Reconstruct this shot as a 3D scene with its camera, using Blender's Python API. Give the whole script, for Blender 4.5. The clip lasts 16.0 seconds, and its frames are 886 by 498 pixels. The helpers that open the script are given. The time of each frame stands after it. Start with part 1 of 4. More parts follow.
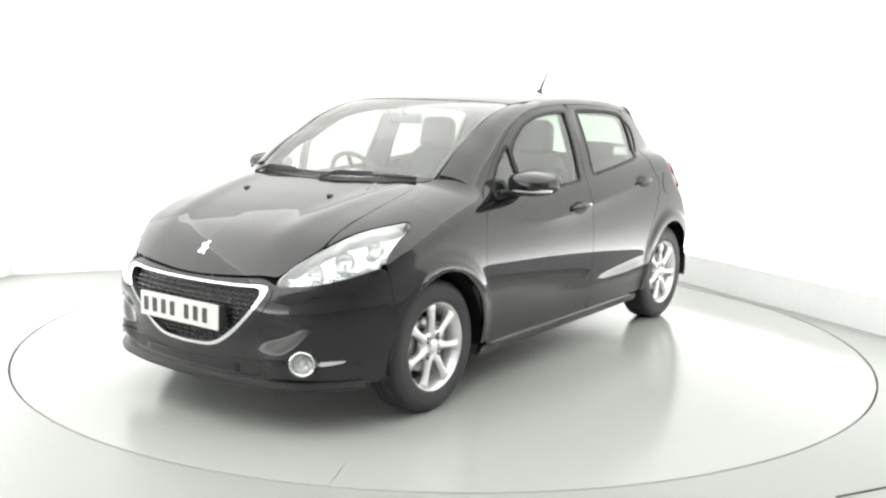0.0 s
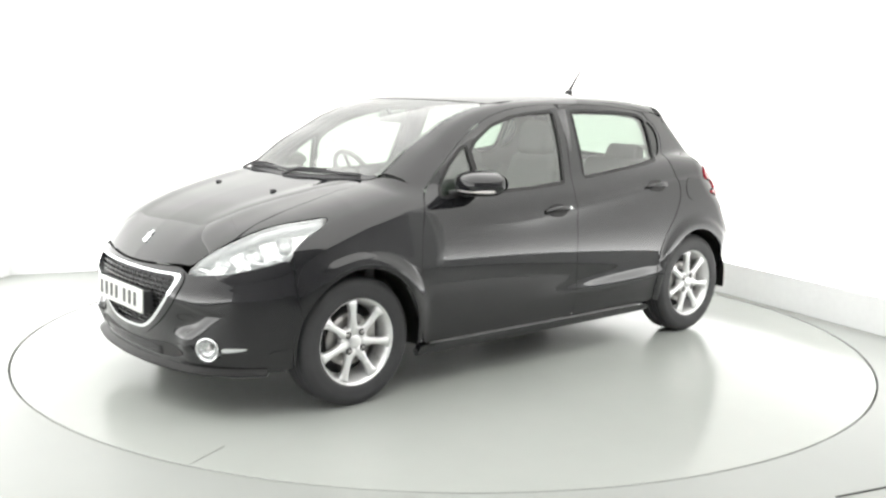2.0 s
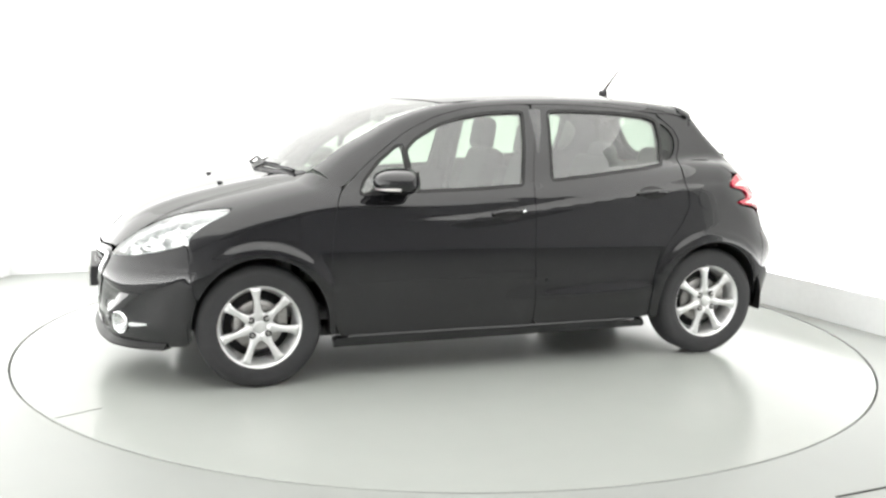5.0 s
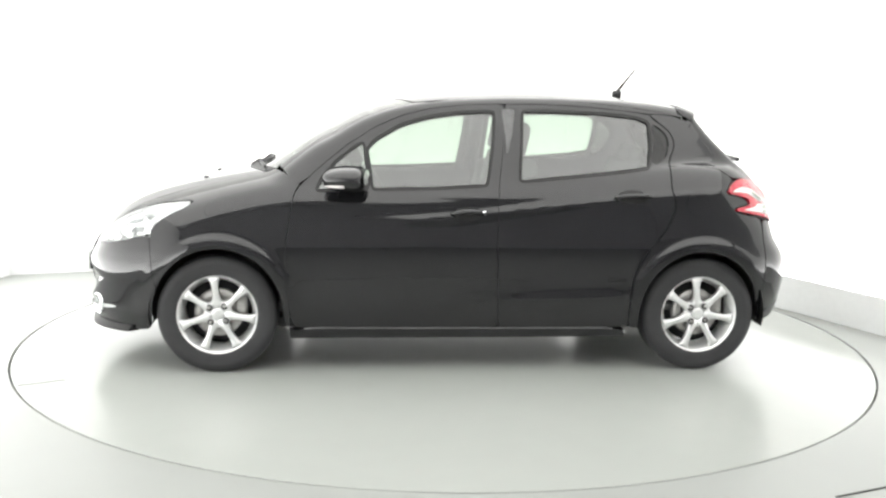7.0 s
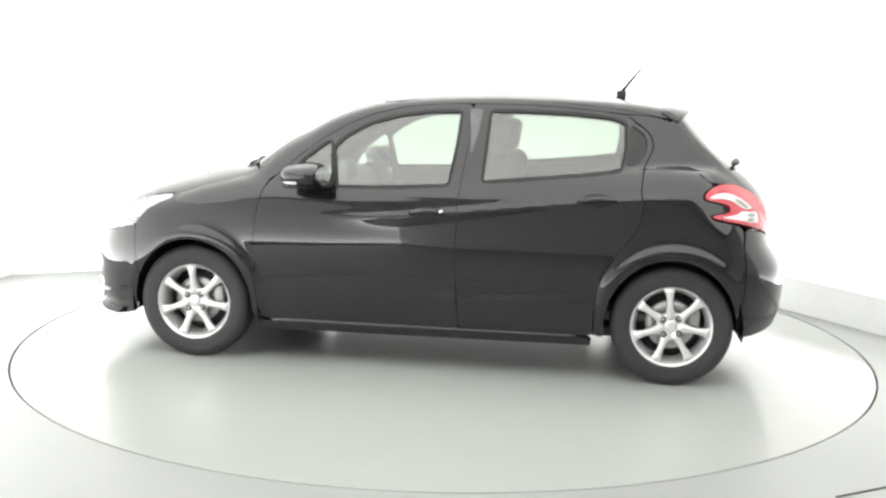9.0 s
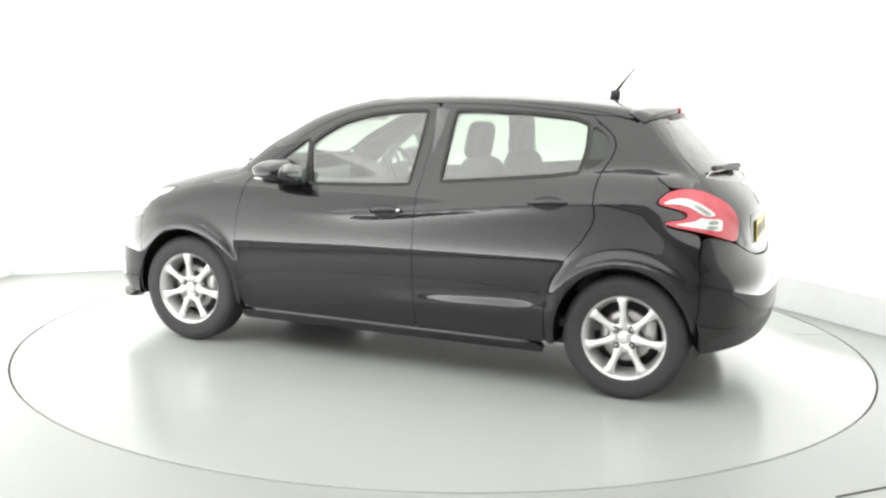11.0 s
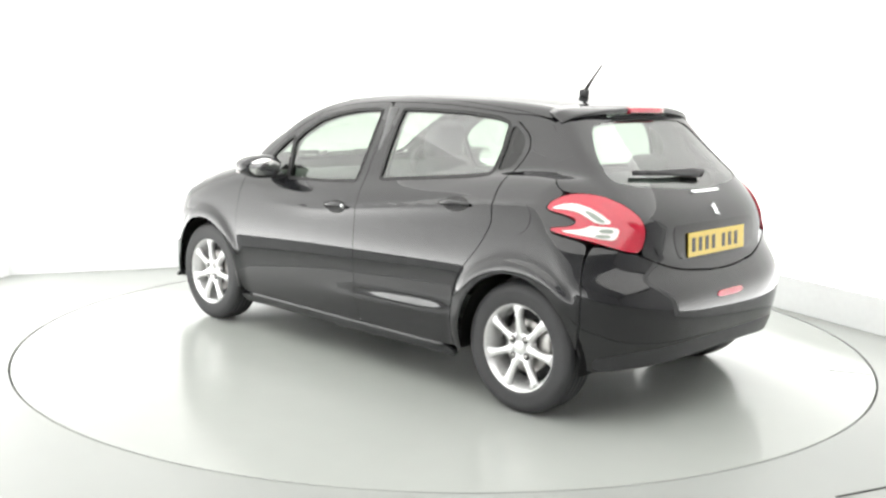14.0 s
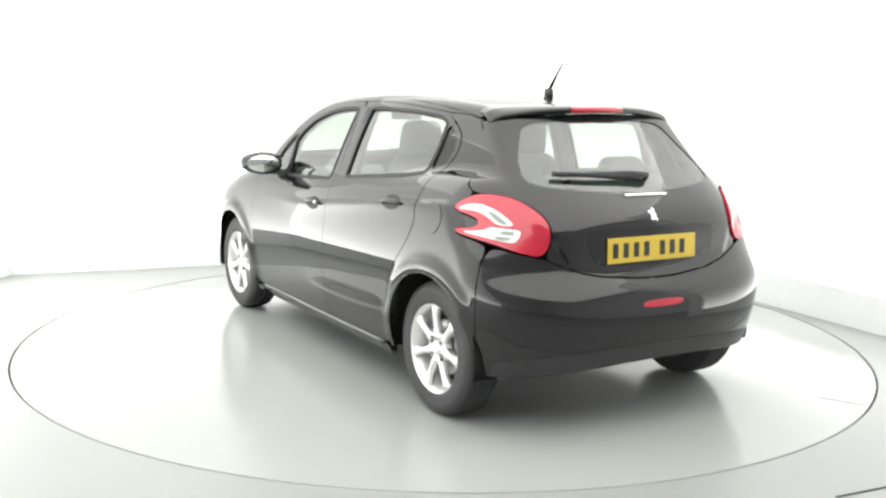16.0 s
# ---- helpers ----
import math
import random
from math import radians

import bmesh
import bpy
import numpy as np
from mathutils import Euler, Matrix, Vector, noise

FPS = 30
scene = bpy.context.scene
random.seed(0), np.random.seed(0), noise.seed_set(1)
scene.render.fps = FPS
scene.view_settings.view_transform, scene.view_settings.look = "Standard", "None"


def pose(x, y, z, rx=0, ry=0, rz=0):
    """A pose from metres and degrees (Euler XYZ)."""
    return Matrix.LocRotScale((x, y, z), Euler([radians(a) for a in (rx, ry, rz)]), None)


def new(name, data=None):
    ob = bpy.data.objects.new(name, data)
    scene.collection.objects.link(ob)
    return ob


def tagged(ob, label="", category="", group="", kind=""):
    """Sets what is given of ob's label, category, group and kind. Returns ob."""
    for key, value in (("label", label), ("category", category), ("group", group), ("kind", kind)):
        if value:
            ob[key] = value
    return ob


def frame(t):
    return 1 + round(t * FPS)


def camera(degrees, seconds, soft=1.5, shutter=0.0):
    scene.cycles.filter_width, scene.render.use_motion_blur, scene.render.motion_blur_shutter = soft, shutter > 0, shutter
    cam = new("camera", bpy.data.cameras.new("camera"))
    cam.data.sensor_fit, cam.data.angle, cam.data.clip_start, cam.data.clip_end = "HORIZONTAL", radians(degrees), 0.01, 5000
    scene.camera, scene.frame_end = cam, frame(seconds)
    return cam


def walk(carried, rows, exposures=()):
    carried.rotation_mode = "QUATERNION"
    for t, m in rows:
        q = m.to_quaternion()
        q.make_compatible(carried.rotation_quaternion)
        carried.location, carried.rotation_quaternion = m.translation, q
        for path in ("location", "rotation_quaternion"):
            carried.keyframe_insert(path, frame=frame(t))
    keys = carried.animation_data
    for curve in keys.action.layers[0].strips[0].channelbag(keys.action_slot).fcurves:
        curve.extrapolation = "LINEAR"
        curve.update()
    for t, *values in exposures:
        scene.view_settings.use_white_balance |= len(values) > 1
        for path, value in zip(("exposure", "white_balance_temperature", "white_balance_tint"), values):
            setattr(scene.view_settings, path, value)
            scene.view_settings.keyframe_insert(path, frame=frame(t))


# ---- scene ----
# ---- the camera, which stands still ----
cam = camera(48.7, 16.0, soft=2.5)
EYE = (0.0, -5.862, 1.455)
VIEW = pose(*EYE, 90 - 9.083, 0, 0.137) @ pose(0, 0, 0, 0, 0, 1.137)
walk(cam, [(0.0, VIEW), (16.0, VIEW)], exposures=[(0.0, 0.0), (16.0, 0.0)])

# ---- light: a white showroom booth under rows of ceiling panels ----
world = bpy.data.worlds.new("world")
world.use_nodes = True
world.node_tree.nodes["Background"].inputs[0].default_value = (0.9, 0.95, 1.0, 1)
world.node_tree.nodes["Background"].inputs[1].default_value = 0.02
scene.world = world
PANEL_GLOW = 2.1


# ---- materials ----
def material(name, colour=(0.8, 0.8, 0.8), rough=0.5, metal=0.0, **more):
    m = bpy.data.materials.new(name)
    m.use_nodes = True
    b = m.node_tree.nodes["Principled BSDF"]
    b.inputs["Base Color"].default_value = (*colour, 1)
    b.inputs["Roughness"].default_value = rough
    b.inputs["Metallic"].default_value = metal
    for key, value in more.items():
        b.inputs[key.replace("_", " ")].default_value = value
    return m


def grain(m, scale, amount, bump_depth=0.0, rough_amount=0.0, detail=6.0, coarse=None, bump_scale=None):
    """Breaks up a material's colour, gloss and relief with noise at two sizes (scale: waves a metre)."""
    n, l = m.node_tree.nodes, m.node_tree.links
    b = n["Principled BSDF"]
    base = tuple(b.inputs["Base Color"].default_value)
    where = n.new("ShaderNodeTexCoord")
    fine = n.new("ShaderNodeTexNoise")
    fine.inputs["Scale"].default_value, fine.inputs["Detail"].default_value = scale, detail
    wide = n.new("ShaderNodeTexNoise")
    wide.inputs["Scale"].default_value, wide.inputs["Detail"].default_value = coarse or scale / 9, 3
    for t in (fine, wide):
        l.new(where.outputs["Object"], t.inputs["Vector"])
    both = n.new("ShaderNodeMath")
    both.operation = "ADD"
    l.new(fine.outputs["Fac"], both.inputs[0])
    l.new(wide.outputs["Fac"], both.inputs[1])
    level = n.new("ShaderNodeMapRange")
    level.inputs["From Min"].default_value, level.inputs["From Max"].default_value = 0.6, 1.4
    level.inputs["To Min"].default_value, level.inputs["To Max"].default_value = 1 - amount, 1 + amount
    l.new(both.outputs[0], level.inputs["Value"])
    tint = n.new("ShaderNodeMix")
    tint.data_type, tint.blend_type = "RGBA", "MULTIPLY"
    tint.inputs["Factor"].default_value = 1.0
    tint.inputs[6].default_value = base
    l.new(level.outputs[0], tint.inputs[7])
    l.new(tint.outputs[2], b.inputs["Base Color"])
    if rough_amount:
        r = b.inputs["Roughness"].default_value
        gl = n.new("ShaderNodeMapRange")
        gl.inputs["From Min"].default_value, gl.inputs["From Max"].default_value = 0.6, 1.4
        gl.inputs["To Min"].default_value, gl.inputs["To Max"].default_value = max(r - rough_amount, 0.01), r + rough_amount
        l.new(both.outputs[0], gl.inputs["Value"])
        l.new(gl.outputs[0], b.inputs["Roughness"])
    if bump_depth:
        bp = n.new("ShaderNodeBump")
        bp.inputs["Distance"].default_value = bump_depth
        bp.inputs["Strength"].default_value = 0.6
        src = fine
        if bump_scale:
            src = n.new("ShaderNodeTexNoise")
            src.inputs["Scale"].default_value = bump_scale
            l.new(where.outputs["Object"], src.inputs["Vector"])
        l.new(src.outputs["Fac"], bp.inputs["Height"])
        l.new(bp.outputs[0], b.inputs["Normal"])
    return m


def glass_sheet(name, tint, base=0.05):
    """Clear tinted glazing: see-through, with gloss that grows towards grazing views."""
    m = bpy.data.materials.new(name)
    m.use_nodes = True
    n, l = m.node_tree.nodes, m.node_tree.links
    n.remove(n["Principled BSDF"])
    clear = n.new("ShaderNodeBsdfTransparent")
    clear.inputs[0].default_value = (*tint, 1)
    shine = n.new("ShaderNodeBsdfGlossy")
    shine.inputs["Roughness"].default_value = 0.01
    facing = n.new("ShaderNodeLayerWeight")
    facing.inputs["Blend"].default_value = 0.5
    power = n.new("ShaderNodeMath")
    power.operation, power.inputs[1].default_value = "POWER", 4.0
    l.new(facing.outputs["Facing"], power.inputs[0])
    level = n.new("ShaderNodeMapRange")
    level.inputs["To Min"].default_value, level.inputs["To Max"].default_value = base, 0.95
    l.new(power.outputs[0], level.inputs["Value"])
    mix = n.new("ShaderNodeMixShader")
    l.new(level.outputs[0], mix.inputs[0])
    l.new(clear.outputs[0], mix.inputs[1])
    l.new(shine.outputs[0], mix.inputs[2])
    l.new(mix.outputs[0], n["Material Output"].inputs["Surface"])
    return m


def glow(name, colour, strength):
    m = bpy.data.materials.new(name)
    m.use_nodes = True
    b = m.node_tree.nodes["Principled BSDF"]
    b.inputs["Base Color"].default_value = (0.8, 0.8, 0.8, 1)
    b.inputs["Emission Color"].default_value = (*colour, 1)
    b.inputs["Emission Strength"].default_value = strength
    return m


def foot_glow(name, foot, fall, rest):
    """White wall with its light put into the emission: strongest low down, dying away upwards."""
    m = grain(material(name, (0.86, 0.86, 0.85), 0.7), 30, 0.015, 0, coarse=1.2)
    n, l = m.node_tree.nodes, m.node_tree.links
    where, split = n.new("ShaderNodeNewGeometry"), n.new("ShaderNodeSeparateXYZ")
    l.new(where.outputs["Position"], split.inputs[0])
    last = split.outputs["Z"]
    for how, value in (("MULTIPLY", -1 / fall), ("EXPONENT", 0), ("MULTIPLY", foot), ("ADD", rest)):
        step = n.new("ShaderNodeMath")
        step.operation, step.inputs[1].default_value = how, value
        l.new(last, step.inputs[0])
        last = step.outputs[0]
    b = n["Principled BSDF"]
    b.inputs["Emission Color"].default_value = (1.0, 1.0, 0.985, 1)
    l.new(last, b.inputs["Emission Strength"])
    return m


M_PAINT = grain(material("black_paint", (0.009, 0.009, 0.0105), 0.03, 0.0, IOR=1.60), 900, 0.25, 0, 0.01, coarse=2.0)
M_BLACK = grain(material("black_plastic", (0.028, 0.028, 0.030), 0.45), 400, 0.2, 0.0004, 0.08)
M_GLOSSBLACK = grain(material("gloss_black_plastic", (0.008, 0.008, 0.009), 0.12), 300, 0.2, 0, 0.04)
M_RUBBER = grain(material("tyre_rubber", (0.032, 0.032, 0.034), 0.62), 150, 0.3, 0.0006, 0.1)
M_SEAL = grain(material("rubber_seal", (0.007, 0.007, 0.007), 0.55), 200, 0.2)
M_ALLOY = grain(material("silver_alloy", (0.80, 0.80, 0.80), 0.32, 0.65), 120, 0.08, 0, 0.06)
M_CHROME = grain(material("chrome", (0.86, 0.87, 0.88), 0.10, 1.0), 60, 0.05, 0, 0.03)
M_DISC = grain(material("brake_steel", (0.42, 0.41, 0.40), 0.38, 0.9), 90, 0.25, 0.0003, 0.1)
M_LENS = glass_sheet("clear_lens", (0.96, 0.97, 0.97), 0.06)
M_BULB = grain(material("lamp_reflector", (0.80, 0.81, 0.81), 0.16, 0.8), 40, 0.06, 0, 0.05)
M_RED = grain(material("red_lens", (0.44, 0.010, 0.032), 0.10, 0.0, Coat_Weight=0.8, Coat_Roughness=0.02), 120, 0.12, 0.0005, 0.03, bump_scale=260)
M_CLEARTAIL = grain(material("clear_tail_lens", (0.66, 0.63, 0.62), 0.18, 0.25, Coat_Weight=0.5), 90, 0.15, 0.001, 0.04, bump_scale=170)
M_SEGMENT = grain(material("grey_lens_insert", (0.20, 0.23, 0.20), 0.25, 0.1, Coat_Weight=0.6), 150, 0.2, 0.0006, 0.04, bump_scale=220)
M_GLASS = glass_sheet("tinted_glass", (0.55, 0.635, 0.56), 0.16)
M_SCREEN = glass_sheet("windscreen_glass", (0.69, 0.765, 0.69), 0.14)
M_DARKGLASS = glass_sheet("rear_glass", (0.62, 0.70, 0.635), 0.16)
M_PRIVACY = glass_sheet("privacy_glass", (0.05, 0.055, 0.052), 0.05)
M_WHITEPLATE = grain(material("white_plate", (0.60, 0.605, 0.58), 0.3), 60, 0.04)
M_YELLOWPLATE = grain(material("yellow_plate", (0.64, 0.46, 0.05), 0.3), 60, 0.05)
M_INK = material("plate_ink", (0.012, 0.012, 0.012), 0.4)
M_FABRIC = grain(material("grey_seat_fabric", (0.15, 0.152, 0.155), 0.9), 500, 0.35, 0.001)
M_TRIM = grain(material("dark_cabin_trim", (0.11, 0.111, 0.112), 0.6), 260, 0.25, 0.0006)
M_LINING = grain(material("pale_headlining", (0.42, 0.42, 0.40), 0.9), 300, 0.08, 0.0006)
M_MIRROR = material("mirror_glass", (0.9, 0.9, 0.9), 0.02, 1.0)

M_FLOOR = grain(material("booth_floor", (0.285, 0.296, 0.282), 0.32, 0.0, IOR=1.24), 5, 0.02, 0, 0.02, coarse=0.6)
M_DISCFLOOR = grain(material("turntable_floor", (0.335, 0.348, 0.331), 0.17, 0.0, IOR=1.30), 6, 0.02, 0, 0.02, coarse=0.7)
M_SLOT = material("turntable_slot", (0.03, 0.03, 0.03), 0.6)
M_JOINT = material("floor_joint", (0.20, 0.21, 0.20), 0.5)
# emission set wall by wall for the reflections it gives on the car
M_WALL_BACK = foot_glow("luminous_back_wall", 8.0, 0.36, 0.35)
M_WALL_RIGHT = foot_glow("luminous_right_wall", 14.0, 0.25, 0.35)
M_WALL_LEFT = foot_glow("luminous_left_wall", 10.5, 0.48, 0.95)
M_SKIRT = grain(material("pale_skirting", (0.84, 0.85, 0.85), 0.45), 25, 0.03, 0, 0.05)
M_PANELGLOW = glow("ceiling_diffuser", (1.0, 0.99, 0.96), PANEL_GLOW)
M_HALL = grain(material("grey_hall_paint", (0.78, 0.78, 0.79), 0.8), 12, 0.06)
M_FRAME = material("white_frame", (0.75, 0.75, 0.75), 0.4, 0.0)

# ---- the car body as one smooth solid ----
# Car space: x to the rear, y to the right-hand side, z up, origin on the ground midway between the axles.
def spline(xs, ys):
    """A natural cubic through the points, as a dense table for np.interp."""
    xs, ys = np.array(xs, float), np.array(ys, float)
    n, h = len(xs), np.diff(xs)
    a, b = np.eye(n), np.zeros(n)
    for i in range(1, n - 1):
        a[i, i - 1:i + 2] = h[i - 1], 2 * (h[i - 1] + h[i]), h[i]
        b[i] = 6 * ((ys[i + 1] - ys[i]) / h[i] - (ys[i] - ys[i - 1]) / h[i - 1])
    m = np.linalg.solve(a, b)
    q = np.linspace(xs[0], xs[-1], 1600)
    i = np.clip(np.searchsorted(xs, q) - 1, 0, n - 2)
    u, w = xs[i + 1] - q, q - xs[i]
    v = (m[i] * u ** 3 + m[i + 1] * w ** 3) / (6 * h[i]) + (ys[i] / h[i] - m[i] * h[i] / 6) * u + (ys[i + 1] / h[i] - m[i + 1] * h[i] / 6) * w
    lo, hi = (v[1] - v[0]) / (q[1] - q[0]), (v[-1] - v[-2]) / (q[1] - q[0])
    return lambda x: np.interp(x, q, v) + np.minimum(x - q[0], 0) * lo + np.maximum(x - q[-1], 0) * hi


BONNET = spline((-2.02, -1.98, -1.93, -1.88, -1.8, -1.7, -1.6, -1.5, -1.4, -1.25, -1.1, -0.9, -0.5, 0, 0.5, 1.0, 1.3, 1.6, 1.9),
                (0.61, 0.668, 0.726, 0.775, 0.834, 0.880, 0.915, 0.942, 0.966, 0.998, 1.03, 1.06, 1.06, 1.08, 1.11, 1.14, 1.14, 1.10, 1.05))
SHOULDER = spline((0, 0.3, 0.5, 0.65, 0.75, 0.82, 0.88, 0.95), (0, 0.003, 0.012, 0.034, 0.070, 0.118, 0.19, 0.30))
NOSE = spline((0.1, 0.16, 0.2, 0.26, 0.33, 0.42, 0.52, 0.6, 0.66, 0.75, 0.9), (-1.95, -1.985, -2.000, -2.008, -2.014, -2.024, -2.036, -2.03, -2.004, -1.95, -1.85))
NOSE_BOW = spline((0, 0.2, 0.4, 0.52, 0.6, 0.68, 0.74, 0.8, 0.85, 0.9), (0, 0.010, 0.042, 0.085, 0.132, 0.20, 0.27, 0.365, 0.48, 0.66))
TAIL = spline((0.15, 0.2, 0.26, 0.35, 0.45, 0.54, 0.6, 0.65, 0.7, 0.76, 0.84, 0.92, 1.0, 1.1, 1.24, 1.35, 1.45),
              (1.785, 1.82, 1.853, 1.88, 1.893, 1.888, 1.872, 1.842, 1.808, 1.790, 1.786, 1.768, 1.708, 1.604, 1.446, 1.345, 1.255))
TAIL_BOW = spline((0, 0.2, 0.4, 0.55, 0.65, 0.72, 0.78, 0.83, 0.88), (0, 0.006, 0.03, 0.08, 0.14, 0.205, 0.295, 0.41, 0.56))
TAIL_FULL = spline((0.1, 0.3, 0.45, 0.58, 0.68, 0.78, 0.88, 0.96, 1.1, 1.5), (0.95, 0.82, 0.70, 0.58, 0.53, 0.60, 0.86, 0.98, 1.0, 1.0))
FLANK = spline((0.14, 0.18, 0.22, 0.26, 0.3, 0.4, 0.5, 0.6, 0.68, 0.76, 0.82, 0.88, 0.93, 0.97, 1.02, 1.08, 1.2),
               (0.768, 0.792, 0.813, 0.829, 0.839, 0.854, 0.8637, 0.8675, 0.8650, 0.857, 0.849, 0.839, 0.827, 0.811, 0.788, 0.755, 0.69))
PLAN = spline((-2.05, -1.8, -1.6, -1.27, -0.9, 0, 0.8, 1.27, 1.5, 1.7, 1.9), (-0.10, -0.055, -0.024, -0.004, -0.004, 0.002, 0.002, -0.002, -0.012, -0.035, -0.075))
ROOF = spline((-1.2, -1.1, -1.0, -0.9, -0.8, -0.7, -0.6, -0.5, -0.4, -0.3, -0.2, 0, 0.25, 0.6, 0.95, 1.16, 1.3, 1.4),
              (0.915, 1.002, 1.088, 1.164, 1.228, 1.278, 1.332, 1.374, 1.406, 1.428, 1.443, 1.460, 1.471, 1.469, 1.450, 1.424, 1.398, 1.375))
CROWN = spline((0, 0.2, 0.4, 0.52, 0.6, 0.68, 0.78), (0, 0.003, 0.014, 0.028, 0.044, 0.075, 0.15))
CABIN = spline((-1.2, -1.0, -0.5, 0, 0.5, 0.8, 1.0, 1.2, 1.4, 1.6), (0.725, 0.748, 0.778, 0.790, 0.782, 0.758, 0.728, 0.69, 0.645, 0.59))
CREASE = spline((-0.9, -0.43, -0.2, 0.26, 0.55, 0.84, 1.25, 1.45), (0.825, 0.822, 0.828, 0.875, 0.907, 0.94, 0.972, 0.98))
AXLES = (-1.269, 1.269)


def smax(a, b, r):
    h = np.maximum(r - np.abs(a - b), 0) / r
    return np.maximum(a, b) + h * h * r * 0.25


def bump(x, centre, width):
    return np.exp(-((x - centre) / width) ** 2)


def solid(p):
    """Negative inside the body, positive outside."""
    x, y, z = p[..., 0], np.abs(p[..., 1]), p[..., 2]
    flank = FLANK(z) + PLAN(x)
    low_patch = 0.5 * (np.tanh((x - 0.10) / 0.25) - np.tanh((x - 0.88) / 0.10))
    flank = flank + 0.016 * low_patch * bump(z, 0.372 + 0.03 * x, 0.050)
    c = CREASE(x)
    ridge = 0.5 * (np.tanh((x + 0.35) / 0.2) - np.tanh((x - 1.42) / 0.08))
    flank = flank + ridge * 0.015 * np.exp(-np.abs(z - c + 0.006) / 0.04) / (1 + np.exp(np.clip((z - c) / 0.008, -40, 40)))
    for ax in AXLES:
        r = np.hypot(x - ax, (z - 0.31))
        flank = flank + 0.018 * bump(r, 0.352, 0.045) * (z > 0.2) + 0.008 * bump(r, 0.392, 0.024) * (1 / (1 + np.exp(np.clip((0.48 - z) / 0.03, -40, 40))))
    bow = NOSE_BOW(y)
    near = np.clip((-1.25 - x) / 0.7, 0, 1)
    top = BONNET(x - 0.75 * bow * near) - SHOULDER(y)
    # two soft pleats that run along the bonnet
    pleat = np.clip((-0.95 - x) / 0.3, 0, 1) * np.clip((x + 2.0) / 0.3, 0, 1)
    top = top + 0.008 * pleat * bump(y, 0.36 + 0.16 * np.clip(x + 1.9, 0, 1), 0.08)
    low = smax(y - flank, z - top, 0.05)
    # the bumper's lower corner juts out below a fold that runs down to the fog lamp
    edge = np.where(z < 0.47, np.maximum(0.615 - (0.47 - z) * 1.35, 0.465), np.maximum(0.615 - (z - 0.47) * 3.2, 0.42))
    fold = 1 / (1 + np.exp(np.clip((edge - y) / 0.022, -40, 40)))
    shelf = np.clip((0.60 - z) / 0.26, 0, 1) * np.clip((z - 0.20) / 0.10, 0, 1)
    pocket = bump(y, 0.50, 0.10) * bump(z, 0.415, 0.045)
    low = smax(low, NOSE(z) + bow - x - 0.037 * fold * shelf + 0.018 * (1 - fold) * pocket, 0.04)
    tail = x - (TAIL(z) - TAIL_BOW(y) * TAIL_FULL(z))
    low = smax(low, tail * 0.9, 0.05)
    low = smax(low, 0.17 - z, 0.02)
    above = np.maximum(z - 1.0, -0.08)
    side = CABIN(x) - 0.30 * above - 0.27 * np.maximum(above, 0) ** 2 - 0.6 * np.maximum(0.92 - z, 0)
    roof = (z - (ROOF(x - 0.015 * (y / 0.6) ** 2 * np.clip((0.1 - x) / 0.5, 0, 1)) - CROWN(y))) * np.clip(1 - (-0.2 - x) * 0.4, 0.75, 1)
    cab = smax(y - side, roof, 0.045)
    cab = smax(cab, tail * 0.75, 0.03)
    cab = np.maximum(cab, 0.75 - z)
    return -smax(-low, -cab, 0.03)


def meet(o, d, far):
    """Where rays from o along d first enter the body."""
    s = np.linspace(0, far, 90)
    v = np.stack([solid(o + d * q) for q in s])
    i = np.argmax(v < 0, axis=0)
    ok = v.min(axis=0) < 0
    lo, hi = s[np.maximum(i - 1, 0)], s[i]
    for _ in range(26):
        mid = (lo + hi) / 2
        inside = solid(o + d * mid[:, None]) < 0
        lo, hi = np.where(inside, lo, mid), np.where(inside, mid, hi)
    return o + d * hi[:, None], ok


def slope(p, e=0.003):
    """The body's outward normal."""
    g = np.stack([solid(p + np.eye(3)[i] * e) - solid(p - np.eye(3)[i] * e) for i in range(3)], -1)
    return g / np.maximum(np.linalg.norm(g, axis=-1, keepdims=True), 1e-9)


FRONT_AXIS, REAR_AXIS = -1.15, 1.0


def cast(mode, uv):
    """Points of the body seen from a side: 'side' (x, z), 'top' (x, y), 'front' and 'rear' (angle in degrees round an upright axis, z)."""
    uv = np.asarray(uv, float)
    n, u, w = len(uv), uv[:, 0], uv[:, 1]
    if mode == "side":
        o, d = np.stack([u, np.full(n, -1.2), w], 1), np.tile((0, 1.0, 0), (n, 1))
        far = 1.2
    elif mode == "top":
        o, d = np.stack([u, w, np.full(n, 1.8)], 1), np.tile((0, 0, -1.0), (n, 1))
        far = 1.6
    else:
        a = np.radians(u)
        sx, ax = (-1, FRONT_AXIS) if mode == "front" else (1, REAR_AXIS)
        d = np.stack([-sx * np.cos(a), -np.sin(a), np.zeros(n)], 1)
        o = np.stack([np.full(n, ax), np.zeros(n), w], 1) - d * 1.4
        far = 1.4
    return meet(o, d, far)[0]


def angle_of(mode, p):
    """The (angle, z) of points, for 'front' and 'rear'."""
    p = np.asarray(p, float)
    x = FRONT_AXIS - p[:, 0] if mode == "front" else p[:, 0] - REAR_AXIS
    return np.stack([np.degrees(np.arctan2(p[:, 1], x)), p[:, 2]], 1)

